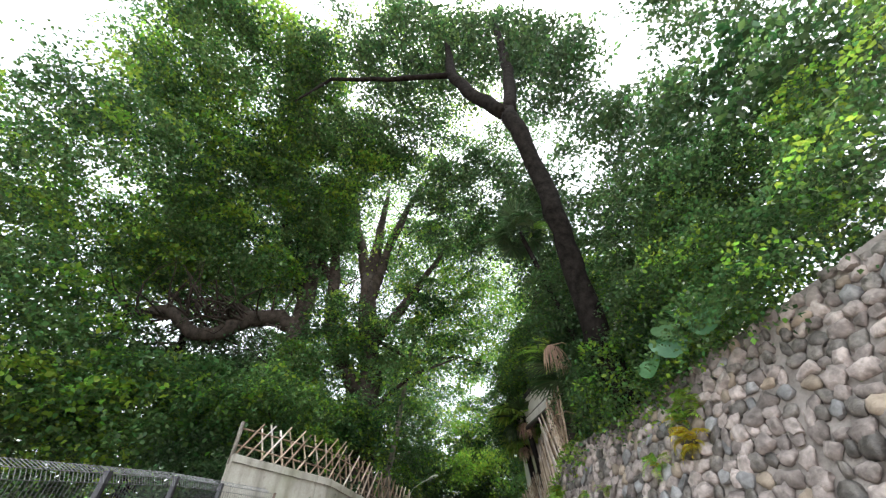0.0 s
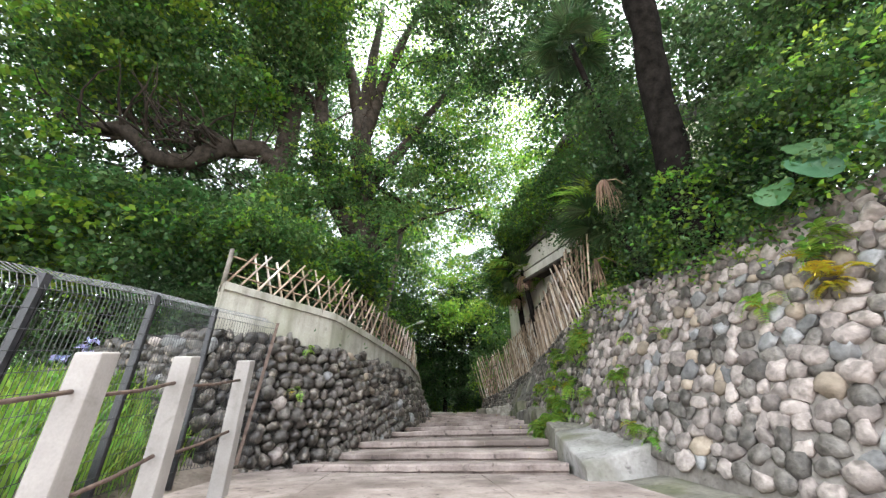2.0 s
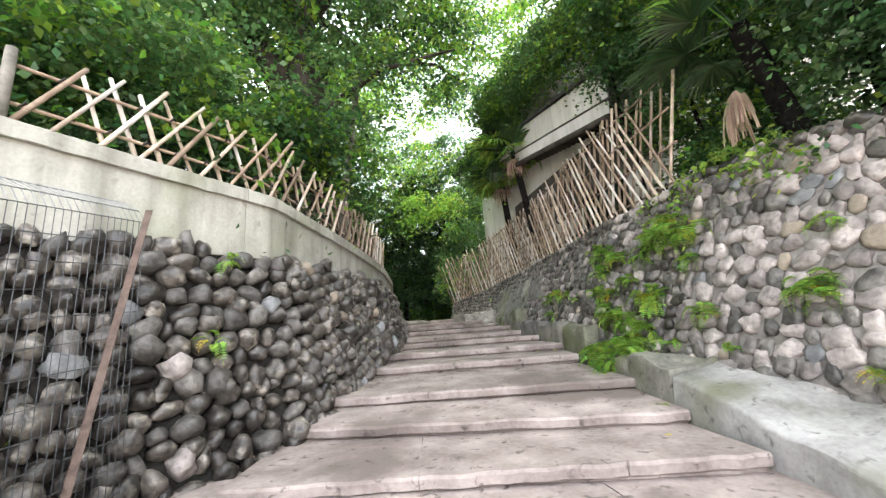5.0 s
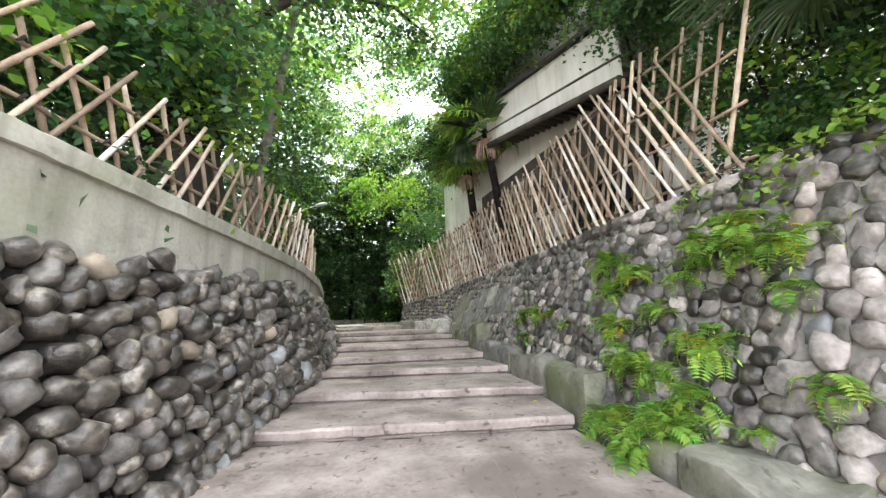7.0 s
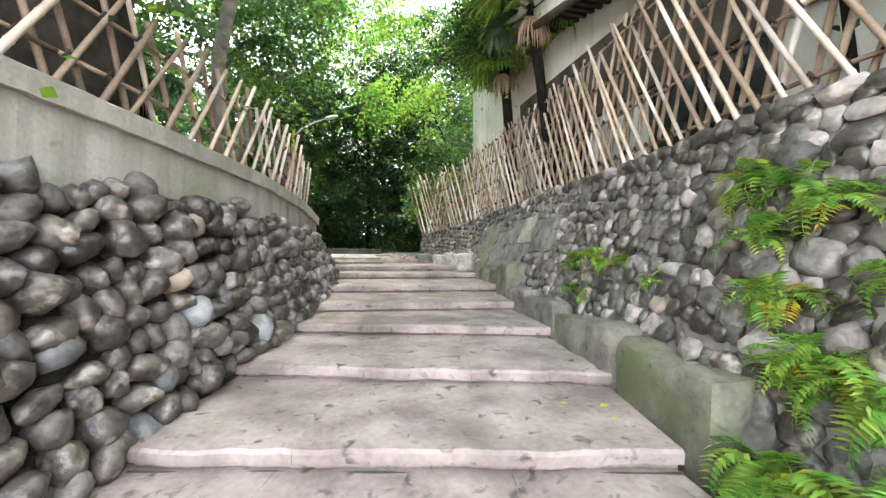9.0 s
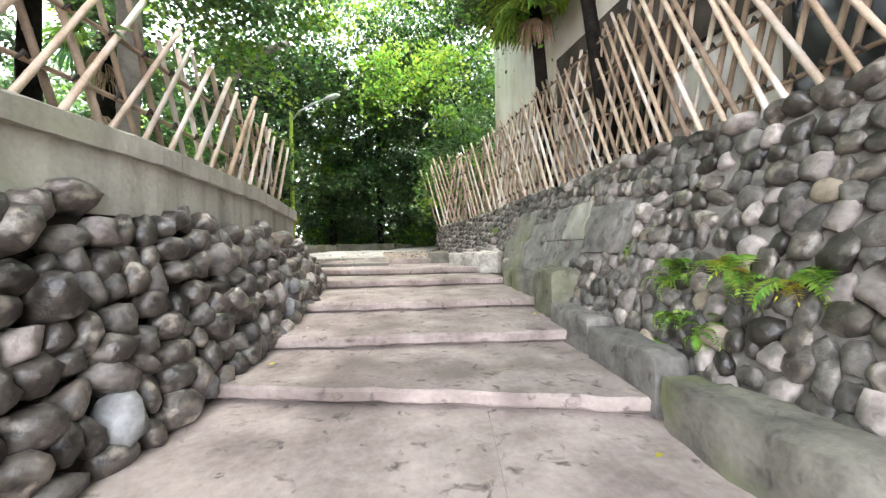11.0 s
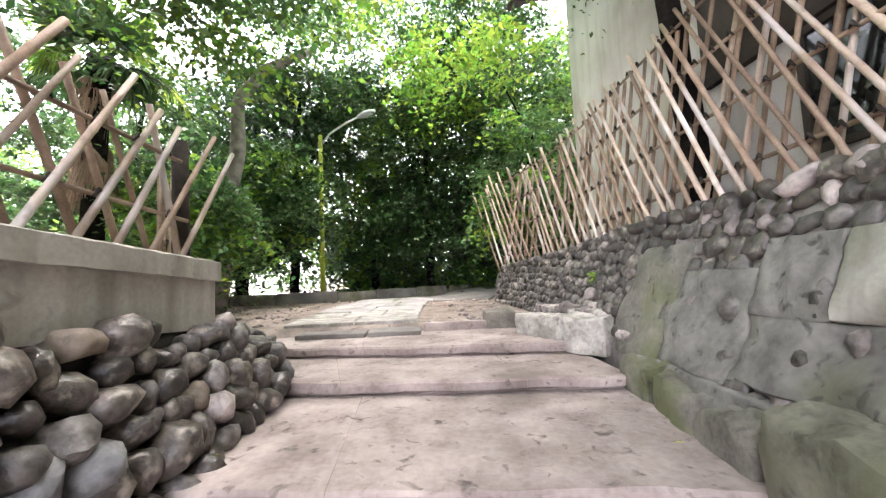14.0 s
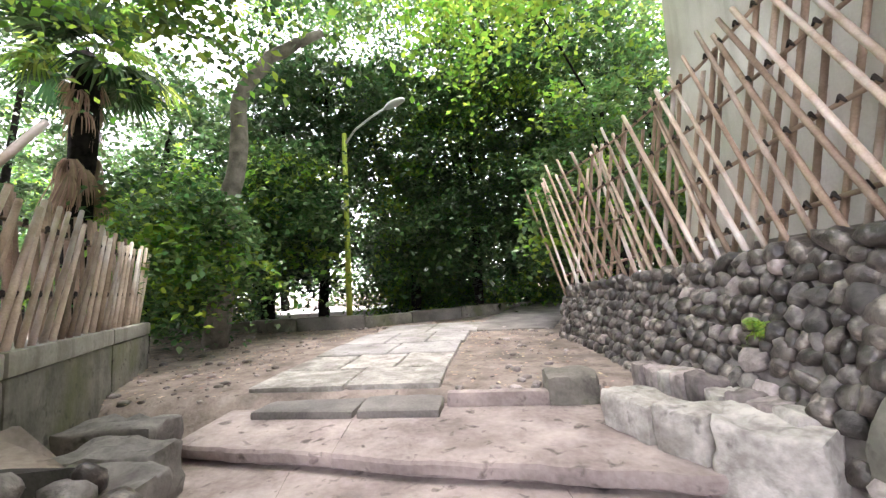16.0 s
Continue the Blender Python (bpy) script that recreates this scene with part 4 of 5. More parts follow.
FANS_PALE = [fan_leaf("fan_leaf", FERN, 30, 0.8, d) for d in (0.5, 0.8)]


def hanging_leaf(n, ln):
    """A dry fan that hangs: strands falling from one point, spreading and curling."""
    verts, faces = [], []
    for k in range(n):
        a = random.uniform(-1, 1)
        b = random.uniform(-0.25, 0.25)
        l2 = ln * random.uniform(0.7, 1.05) * (1 - 0.2 * abs(a))
        o = len(verts)
        for f, w in ((0.0, 0.006), (0.25, 0.014), (0.6, 0.016), (0.85, 0.012), (1.0, 0.003)):
            p = Vector((0.55 * a * l2 * math.sin(f * 1.7), b * l2 * f, 0.12 * ln * math.sin(f * 3.1) - l2 * f * (0.55 + 0.45 * f)))
            verts += [p - Vector((w, 0.004, 0)), p + Vector((w, 0.004, 0))]
        faces += [(o + 2 * i, o + 2 * i + 1, o + 2 * i + 3, o + 2 * i + 2) for i in range(4)]
    return mesh_from("hanging_leaf", verts, faces, DEAD)


HANGING = [hanging_leaf(30, 0.9) for _ in range(3)]


def palm(label, x, y, z0, z1, fans, size, dead=0, r=0.11, lean=(0, 0), pale=4):
    t = tagged(new("palm"), label, "palm")
    pts = [(x + lean[0] * f, y + lean[1] * f, z0 + (z1 - z0) * f) for f in np.linspace(0, 1, 12)]
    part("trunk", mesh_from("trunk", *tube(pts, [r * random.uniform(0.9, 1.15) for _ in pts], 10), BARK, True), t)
    top = Vector(pts[-1])
    for k in range(fans):
        a = 2 * math.pi * (k * 0.382) + random.uniform(-.2, .2)
        up = random.uniform(-35, 65)
        m = Matrix.Translation(top + Vector((0, 0, random.uniform(-0.25, 0.1)))) @ Matrix.Rotation(a, 4, "Z") @ Matrix.Rotation(-radians(up), 4, "Y") @ Matrix.Rotation(random.uniform(-.5, .5), 4, "X") @ Matrix.Scale(size * random.uniform(0.8, 1.15), 4)
        part("fan_leaf", random.choice(FANS if k % pale else FANS_PALE), t, "", m)
    for k in range(dead):
        a = 2 * math.pi * k / max(1, dead) + random.uniform(-.3, .3)
        m = Matrix.Translation(top + Vector((0.2 * math.cos(a), 0.2 * math.sin(a), -0.15 - 0.08 * (k % 4)))) @ Matrix.Rotation(a + math.pi / 2, 4, "Z") @ Matrix.Scale(size * random.uniform(0.5, 0.8), 4)
        part("hanging_leaf", HANGING[k % 3], t, "dry brown hanging leaf", m)
    return t


palm("windmill palm with a dry hanging leaf above the wall", 3.7, 8.3, 3.7, 6.0, 18, 1.2, 0, 0.12, (-0.4, 0.2))
palm("windmill palm with drooping green fans beside the eaves", 3.9, 15.6, 3.9, 8.0, 22, 1.35, 3, 0.1, (-0.4, 0.3), 2)
palm("tall windmill palm among the trees", 3.6, 7.6, 3.6, 9.2, 22, 0.85, 0, 0.055, (-1.3, -0.6), 30)
palm("windmill palm with hanging fans at the house corner", 3.9, 17.4, 3.9, 7.7, 20, 1.2, 3, 0.12, (-0.2, 0.2), 1)
palm("windmill palm with a shaggy skirt of dry leaves", -5.6, 22.0, 3.2, 8.6, 22, 1.5, 0, 0.2, (0.1, 0))
for p, ln, a in [((2.42, 7.1, 5.75), 0.75, 0.4), ((2.5, 8.2, 4.75), 0.6, 1.0)]:
    d = tagged(new("dead_palm_leaf"), "dry pinkish-brown palm leaf hanging down in strands", "palm leaf", group="dry palm leaves")
    part("hanging_leaf", hanging_leaf(46, ln), d, "", Matrix.Translation(p) @ Matrix.Rotation(a, 4, "Z"))
    part("stalk", mesh_from("stalk", *tube([Vector(p), Vector(p) + Vector((0.25, 0.1, 0.12)), Vector(p) + Vector((0.9, 0.5, 0.1))], [0.012, 0.012, 0.014], 5), DEAD), d)
skirt_x, skirt_y = -5.55, 22.0
skirt = tagged(new("palm_skirt"), "shaggy skirt of dry palm fibre and leaves round the trunk", "palm leaf")
for k in range(44):
    a = random.uniform(0, 2 * math.pi)
    z = 5.9 + 2.4 * random.random() ** 1.2
    m = Matrix.Translation((skirt_x + 0.2 * math.cos(a), skirt_y + 0.2 * math.sin(a), z)) @ Matrix.Rotation(a + math.pi / 2, 4, "Z") @ Matrix.Rotation(random.uniform(-.3, .1), 4, "X") @ Matrix.Scale(random.uniform(0.5, 0.95) * (1.1 if z < 6.9 else 0.7), 4)
    part("hanging_leaf", HANGING[k % 3], skirt, "", m)


def frond(name, mat, n, ln, arch, width):
    """A feathered leaf along x that arches over: a thin rib and pairs of slender pointed leaflets, folded along the middle and drooping at the tip."""
    def rib(f):
        return Vector((ln * f * (1 - 0.18 * f * f), 0, arch * ln * (1.9 * f - 2.5 * f * f)))
    verts, faces = tube([rib(f) for f in (0, 0.3, 0.6, 0.85, 1.0)], [0.004, 0.0035, 0.003, 0.002, 0.0012], 4)
    verts, faces = list(verts), list(faces)
    for k in range(n):
        f = 0.16 + 0.84 * k / (n - 1)
        p = rib(f)
        s = width * (0.35 + 0.75 * math.sin(math.pi * min(1, 0.18 + 0.78 * f)) ** 0.8) * random.uniform(0.88, 1.1)
        for sg in (-1, 1) if k < n - 1 else (0,):
            b = len(verts)
            way = Vector((0.42, sg, 0.12)).normalized() if sg else (rib(1.0) - rib(0.9)).normalized()
            side = way.cross(Vector((0, 0, 1))).normalized()
            w = s * 0.17
            drop = Vector((0, 0, -s * 0.22))
            verts += [p, p + way * s * 0.35 + side * w + Vector((0, 0, 0.2 * w)), p + way * s + drop, p + way * s * 0.35 - side * w + Vector((0, 0, 0.2 * w)), p + way * s * 0.4 - Vector((0, 0, w * 0.25))]
            faces += [(b, b + 1, b + 4), (b + 1, b + 2, b + 4), (b + 2, b + 3, b + 4), (b + 3, b, b + 4)]
    return mesh_from(name, verts, faces, mat)


FRONDS = {"green": [frond("frond", FERN, 12, 0.40, a, 0.125) for a in (0.3, 0.5)], "yellow": [frond("frond", FERN_YELLOW, 12, 0.42, a, 0.12) for a in (0.3, 0.5)],
          "mix": [frond("frond", FERN, 11, 0.40, 0.35, 0.13), frond("frond", FERN, 12, 0.42, 0.55, 0.12), frond("frond", FERN_YELLOW, 10, 0.32, 0.4, 0.1)]}
FERN_LABEL = {"green": "green fern growing from the joints of the stone wall", "yellow": "yellowing fern growing out of the stone wall", "mix": "bright green fern with a few yellow fronds on the wall"}


def fern(p, out, size, count, kind="green"):
    f = tagged(new("fern"), FERN_LABEL[kind], "fern", group="ferns on the wall")
    base = Vector(p)
    heading = math.atan2(out[1], out[0])
    for k in range(count):
        a = heading + random.uniform(-1.4, 1.4)
        up = random.uniform(-45, 35)
        m = Matrix.Translation(base + Vector((random.uniform(-.06, .06), random.uniform(-.06, .06), random.uniform(-.05, .05)))) @ Matrix.Rotation(a, 4, "Z") @ Matrix.Rotation(-radians(up), 4, "Y") @ Matrix.Rotation(random.uniform(-.4, .4), 4, "X") @ Matrix.Scale(size * random.uniform(0.7, 1.15), 4)
        part("frond", random.choices(FRONDS[kind], [5, 5, 1] if kind == "mix" else [1, 1])[0], f, "", m)
    return f


def right_face(y, z):
    row = [float(np.interp(y, [r[1] for r in RIGHT], [r[i] for r in RIGHT])) for i in range(5)]
    return row[0] + row[4] * (z - row[2]) / (row[3] - row[2])


for y, z, size, count, kind in [
        (9.99, 2.07, 1.1, 12, "mix"), (10.4, 1.88, 1.0, 11, "mix"), (9.69, 2.68, 1.0, 11, "mix"), (10.56, 3.4, 0.9, 9, "mix"), (9.45, 3.63, 1.1, 12, "mix"), (9.12, 3.42, 1.0, 9, "mix"), (12.89, 3.05, 0.9, 10, "mix"), (10.0, 3.34, 0.8, 8, "mix"), (10.36, 2.44, 1.0, 11, "mix"), (9.76, 2.27, 1.0, 11, "mix"), (10.18, 1.78, 1.1, 12, "mix"), (10.71, 2.84, 0.7, 7, "mix"), (9.91, 3.59, 0.7, 8, "mix"), (9.13, 3.53, 0.6, 7, "mix"), (10.82, 3.54, 0.8, 9, "mix"), (10.59, 2.52, 0.9, 9, "mix"), (7.81, 2.52, 0.8, 8, "mix"), (8.82, 2.4, 0.6, 7, "mix"), (5.02, 3.5, 0.9, 8, "mix"), (13.37, 3.09, 0.7, 8, "mix"), (13.33, 2.73, 0.6, 7, "mix"), (13.59, 2.47, 0.6, 6, "mix"), (13.06, 2.68, 0.6, 7, "mix"),
        (10.6, 2.0, 1.0, 9, "green"), (10.2, 2.45, 1.0, 10, "mix"), (10.0, 2.15, 1.1, 11, "mix"), (9.4, 3.36, 0.9, 9, "green"), (9.1, 3.1, 0.8, 6, "mix"), (8.9, 2.5, 0.8, 8, "mix"), (7.9, 2.62, 0.85, 8, "mix"),
        (11.1, 3.58, 1.0, 9, "mix"), (10.95, 3.2, 0.9, 7, "green"), (10.74, 2.85, 0.9, 8, "mix"), (10.5, 2.6, 0.9, 9, "mix"), (9.9, 2.75, 0.95, 9, "mix"), (9.6, 3.55, 1.1, 9, "mix"), (9.85, 3.45, 0.9, 8, "green"),
        (12.5, 3.05, 0.8, 8, "mix"), (11.8, 2.9, 0.5, 4, "green"), (13.0, 2.75, 0.5, 4, "green"), (13.5, 3.0, 0.7, 6, "green"), (13.55, 2.5, 0.55, 5, "mix"),
        (5.1, 3.3, 1.0, 9, "mix"), (4.97, 3.0, 0.9, 9, "yellow"), (5.6, 2.95, 0.8, 6, "mix"), (7.1, 1.75, 0.9, 9, "mix"), (7.4, 1.85, 0.8, 7, "mix"), (7.03, 3.05, 0.6, 5, "mix"), (7.7, 3.15, 0.5, 4, "green"),
        (18.6, 3.6, 0.5, 5, "green"), (10.2, 3.0, 0.8, 7, "mix"), (9.35, 2.15, 0.5, 4, "green"), (8.6, 2.1, 0.5, 4, "green"), (14.1, 3.25, 0.35, 3, "green")]:
    fern((right_face(y, z) - 0.03, y, z), (-0.8, -0.6), size * 0.8, count + 3, kind)
fern((1.42, 8.75, 1.5), (-1, -0.2), 0.55, 8, "mix")
fern((1.75, 10.05, 1.95), (-1, -0.2), 0.9, 10, "mix")
fern((1.84, 10.42, 2.02), (-0.5, -0.85), 0.85, 12, "mix")
fern((1.9, 9.85, 2.08), (-0.5, -0.85), 0.8, 11, "mix")
for (x, y, z), n in (((-2.85, 9.28, 2.5), 6), ((-2.85, 9.45, 3.25), 5)):
    fern((x, y, z), (0.6, -0.8), 0.5, n, "mix")


def shrub(label, stems, blobs, leaf, size, per, spread, seed):
    s = tree(label, stems, blobs, leaf, size, per, spread, seed, name="shrub", sides=6)
    s["category"] = "shrub"
    return s


shrub("broad-leaved shrub hanging over the top of the stone wall", [([(3.6, 5.0, 3.7), (3.5, 5.2, 4.6)], [0.03, 0.015]), ([(3.4, 6.5, 3.7), (3.3, 6.4, 4.8)], [0.03, 0.015])],
      [(3.6, 4.2, 4.25, 0.45, 1.5, 0.4, 50), (3.35, 6.3, 4.1, 0.4, 1.3, 0.4, 50), (4.1, 3.0, 4.7, 0.5, 1.6, 0.7, 22), (3.1, 6.4, 4.8, 0.5, 0.7, 0.9, 60)], LEAF, 0.085, 40, 0.2, 70)
shrub("glossy shrub growing through the bamboo fence", [([(3.1, 8.6, 3.7), (2.9, 8.7, 4.3)], [0.025, 0.012]), ([(3.1, 9.6, 3.8), (2.9, 9.8, 4.3)], [0.025, 0.012])],
      [(2.8, 8.6, 4.05, 0.3, 0.8, 0.3, 24), (2.95, 9.6, 4.1, 0.25, 0.5, 0.3, 14)], FERN, 0.10, 34, 0.15, 71)
shrub("leafy evergreen shrubs crowding the bank above the wall", [([(4.5, 4.5, 3.7), (4.4, 4.6, 6.0)], [0.05, 0.02]), ([(4.6, 8.0, 3.7), (4.4, 7.6, 6.5)], [0.05, 0.02])],
      [(4.2, 5.2, 5.2, 0.6, 2.4, 1.0, 85), (4.6, 5.0, 6.4, 0.8, 2.6, 1.2, 65), (4.8, 8.0, 5.6, 0.8, 2.0, 1.5, 80), (5.2, 1.5, 5.6, 1.0, 3.0, 1.8, 80)], LEAF, 0.085, 100, 0.28, 72)
shrub("dense mixed shrubs and creepers in front of the house", [([(3.9, 9.6, 3.7), (3.7, 9.8, 6.5)], [0.05, 0.02]), ([(4.0, 11.2, 3.7), (3.8, 11.4, 7.5)], [0.05, 0.02])],
      [(4.2, 9.8, 6.6, 0.7, 1.6, 1.6, 110), (4.5, 9.0, 8.6, 1.0, 1.2, 1.4, 90), (4.0, 9.3, 4.8, 0.5, 1.0, 0.8, 40), (3.1, 18.6, 9.0, 0.6, 0.8, 1.0, 40), (3.0, 17.6, 8.3, 0.4, 0.6, 0.5, 20), (3.1, 12.0, 8.9, 0.35, 1.0, 0.6, 46), (3.1, 14.0, 9.5, 0.35, 1.3, 0.6, 50), (3.1, 16.2, 9.95, 0.35, 1.4, 0.5, 46), (3.3, 10.3, 8.0, 0.6, 0.9, 1.2, 70)], LEAF, 0.10, 100, 0.3, 77)
shrub("low leafy shrubs behind the parapet fence", [([(-4.2, 10.0, 3.2), (-4.2, 10.1, 4.6)], [0.04, 0.02]), ([(-3.0, 11.6, 3.2), (-3.0, 11.7, 4.6)], [0.04, 0.02])],
      [(-4.4, 10.3, 4.4, 1.6, 0.6, 0.7, 80), (-3.1, 11.4, 4.3, 0.8, 0.8, 0.6, 50), (-5.8, 10.4, 4.6, 1.6, 0.6, 0.9, 70)], LEAF_DARK, 0.11, 60, 0.25, 73)
shrub("spray of pale maple leaves over the parapet", [([(-3.5, 10.9, 3.2), (-4.3, 10.2, 5.6), (-4.6, 9.9, 6.2)], [0.05, 0.03, 0.01])],
      [(-4.6, 9.9, 6.1, 1.9, 0.8, 0.45, 70), (-3.6, 10.4, 5.3, 1.0, 0.6, 0.35, 30)], LEAF, 0.12, 50, 0.25, 74)
shrub("bright young maple beyond the fence", [([(4.3, 24.8, 3.1), (4.1, 24.2, 7.8), (2.2, 22.0, 9.6)], [0.05, 0.03, 0.012])],
      [(0.6, 20.0, 9.8, 2.4, 2.0, 0.8, 22), (1.8, 21.5, 8.2, 1.5, 1.5, 0.8, 26)], LEAF_BRIGHT, 0.15, 50, 0.35, 75)
shrub("sunlit young trees by the house corner", [([(4.4, 24.0, 3.2), (4.2, 24.0, 7.5)], [0.08, 0.04])],
      [(3.9, 24.2, 7.0, 1.2, 1.2, 1.4, 56), (3.2, 25.5, 9.4, 1.2, 1.2, 1.0, 18), (3.4, 23.4, 5.3, 0.8, 0.7, 1.2, 46), (4.8, 25.0, 9.8, 1.3, 1.0, 1.5, 26)], LEAF, 0.16, 45, 0.3, 76)

shrub("dark evergreen thicket round the foot of the leaning tree", [([(3.7, 7.6, 3.7), (3.3, 7.4, 6.8)], [0.05, 0.02]), ([(4.2, 6.2, 3.7), (4.0, 5.8, 6.4)], [0.05, 0.02])],
      [(3.2, 7.3, 5.4, 0.7, 0.5, 1.2, 50), (2.9, 7.2, 7.2, 0.7, 0.5, 1.2, 40), (3.7, 5.6, 5.4, 0.5, 0.9, 0.8, 50), (4.2, 5.2, 7.6, 0.8, 1.4, 1.2, 60)], LEAF_DARK, 0.10, 60, 0.26, 79)

# large heart-shaped leaves on the bank
def heart(r):
    pts = [(0, 0)] + [(r * (0.12 + 0.88 * math.sin(math.pi * f) ** 0.6) * 0.62 * (1 - 0.35 * f), r * (1.15 * f - 0.12 * math.sin(math.pi * min(1, 2 * f)))) for f in (0.06, 0.18, 0.35, 0.55, 0.75, 0.9)] + [(0, r * 1.1)]
    ring = pts + [(-x, y) for x, y in pts[-2:0:-1]]
    verts = [(x, y, 0.12 * abs(x) - 0.15 * y * y / r) for x, y in ring] + [(0, r * 0.4, -0.02)]
    k = len(ring)
    return mesh_from("blade", verts, [(i, (i + 1) % k, k) for i in range(k)], LEAF_BROAD)


HEARTS = [heart(0.38), heart(0.48)]
for k, (x, y, z) in enumerate(((3.15, 5.15, 4.25), (3.3, 4.85, 4.4), (3.45, 4.5, 4.55), (3.6, 4.2, 4.4), (3.4, 4.9, 4.65))):
    hl = tagged(new("broad_leaf_plant"), "large pale heart-shaped leaf hanging over the wall", "plant", group="heart-leaved plants")
    part("stalk", mesh_from("stalk", *tube([(x + 0.5, y + 0.2, 3.8), (x + 0.2, y + 0.1, z + 0.05), (x, y, z)], [0.012, 0.009, 0.006], 5), FERN), hl)
    part("blade", HEARTS[k % 2], hl, "", Matrix.Translation((x, y, z)) @ Matrix.Rotation(2.1 + 0.5 * (k % 3), 4, "Z") @ Matrix.Rotation(-radians(50), 4, "X"))

# dark evergreen shrubs round the foot of the bending trunk
shrub("evergreen shrubs round the bending trunk", [([(-4.6, 22.4, 3.0), (-4.5, 22.4, 6.0)], [0.06, 0.03])],
      [(-4.6, 22.8, 5.2, 1.1, 0.6, 1.7, 60), (-2.9, 24.2, 6.2, 1.3, 0.7, 1.4, 50), (-6.2, 24.5, 5.0, 1.6, 0.8, 1.6, 55)], LEAF, 0.17, 80, 0.4, 78)

# grass and bamboo grass on the bank behind the mesh fence
rng = np.random.RandomState(5)
n = 5200
gx, gy = rng.uniform(-7.5, -3.85, n), rng.uniform(2.5, 9.6, n)
ok = gy < 8.3 + np.maximum(0, -4.15 - gx) * 0.51
gx, gy = gx[ok], gy[ok]
n = len(gx)
gz = np.array([ground_height(a, b) for a, b in zip(gx, gy)])
centres = np.stack([gx, gy, gz], axis=1)
a = rng.uniform(0, 2 * np.pi, n)
h = rng.uniform(0.25, 0.75, n)
tip = np.stack([np.cos(a) * h * 0.55, np.sin(a) * h * 0.55, h], axis=1)
side = np.stack([-np.sin(a), np.cos(a), 0 * a], axis=1) * 0.02
bend = centres + tip * 0.6 + np.array([0, 0, 0.08])
tagged(new("grass", quads_mesh("grass", np.stack([centres, bend + side, centres + tip, bend - side], axis=1), FERN)), "long bright grass on the bank behind the mesh fence", "grass", kind="stuff")
n = 2600
gx, gy = rng.uniform(-7.5, -3.9, n), rng.uniform(3.0, 9.4, n)
ok = gy < 8.2 + np.maximum(0, -4.15 - gx) * 0.51
gx, gy = gx[ok], gy[ok]
n = len(gx)
centres = np.stack([gx, gy, np.array([ground_height(a, b) for a, b in zip(gx, gy)]) + rng.uniform(0.1, 0.55, n)], axis=1)
tagged(new("bamboo_grass", quads_mesh("bamboo_grass", leaves_at(centres, 0.17, rng=rng), LEAF_BRIGHT)), "broad-bladed bamboo grass on the bank", "grass", kind="stuff")
for p in ((-5.6, 7.6, 2.75), (-5.4, 7.7, 2.9), (-5.2, 7.5, 2.95)):
    fl = tagged(new("iris"), "pale blue iris flower among the grass", "flower", group="irises")
    part("stem", mesh_from("stem", *tube([(p[0], p[1], ground_height(p[0], p[1]) - 0.05), p], [0.008, 0.006], 5), FERN), fl)
    c = np.array([p] * 14) + rng.normal(size=(14, 3)) * 0.02
    part("petals", quads_mesh("petals", leaves_at(c, 0.09, rng=rng), IRIS), fl)


# ---- mesh fence, posts, rails ----
def mesh_fence():
    posts = [(-3.72, 3.4, 0.7, 2.45), (-3.72, 4.85, 1.0, 2.82), (-3.74, 6.2, 1.25, 3.16), (-3.74, 7.55, 1.4, 3.45), (-3.3, 8.75, 1.5, 3.62)]
    f = tagged(new("mesh_fence"), "dark wire mesh fence with out-bent top on square posts", "fence")
    for x, y, z0, z1 in posts[:-1]:
        part("post", done(box_data(x - 0.03, x + 0.03, y - 0.035, y + 0.035, z0 - 0.2, z1, 0.004), "post", WIRE), f)
    for (x0, y0, a0, b0), (x1, y1, a1, b1) in zip(posts, posts[1:]):
        p0, p1 = Vector((x0 + 0.045, y0, 0)), Vector((x1 + 0.045, y1, 0))
        wires = []
        n = int((p1 - p0).length / 0.05)
        top = []
        for k in range(n + 1):
            q = p0.lerp(p1, k / n)
            lo, hi = a0 + (a1 - a0) * k / n, b0 + (b1 - b0) * k / n
            wires.append(tube([q + Vector((0, 0, lo)), q + Vector((0, 0, hi - 0.12))], [0.0034] * 2, 3))
            top.append(tube([q + Vector((0, 0, hi - 0.12)), q + Vector((-0.05, 0, hi - 0.02)), q + Vector((-0.2, -0.02, hi + 0.06))], [0.003] * 3, 3))
        for j in range(12):
            g = j / 11
            a = p0 + Vector((0.004, 0, a0 + (b0 - 0.12 - a0) * g))
            b = p1 + Vector((0.004, 0, a1 + (b1 - 0.12 - a1) * g))
            wires.append(tube([a, b], [0.004] * 2, 3))
        for dx, dz in ((-0.05, -0.02), (-0.2, 0.06)):
            top.append(tube([p0 + Vector((dx, 0, b0 + dz)), p1 + Vector((dx, 0, b1 + dz))], [0.004] * 2, 4))
        part("wire_panel", mesh_from("wire_panel", *join(wires), WIRE), f)["kind"] = "stuff"
        part("bent_top", mesh_from("bent_top", *join(top), WIRE_PALE), f, "pale galvanised out-bent wire top")["kind"] = "stuff"


mesh_fence()
iron = tagged(new("angle_iron"), "rusty angle iron leaning against the stone wall", "iron bar")
ip0, ip1 = Vector((-3.12, 7.85, 1.45)), Vector((-3.22, 8.72, 3.6))
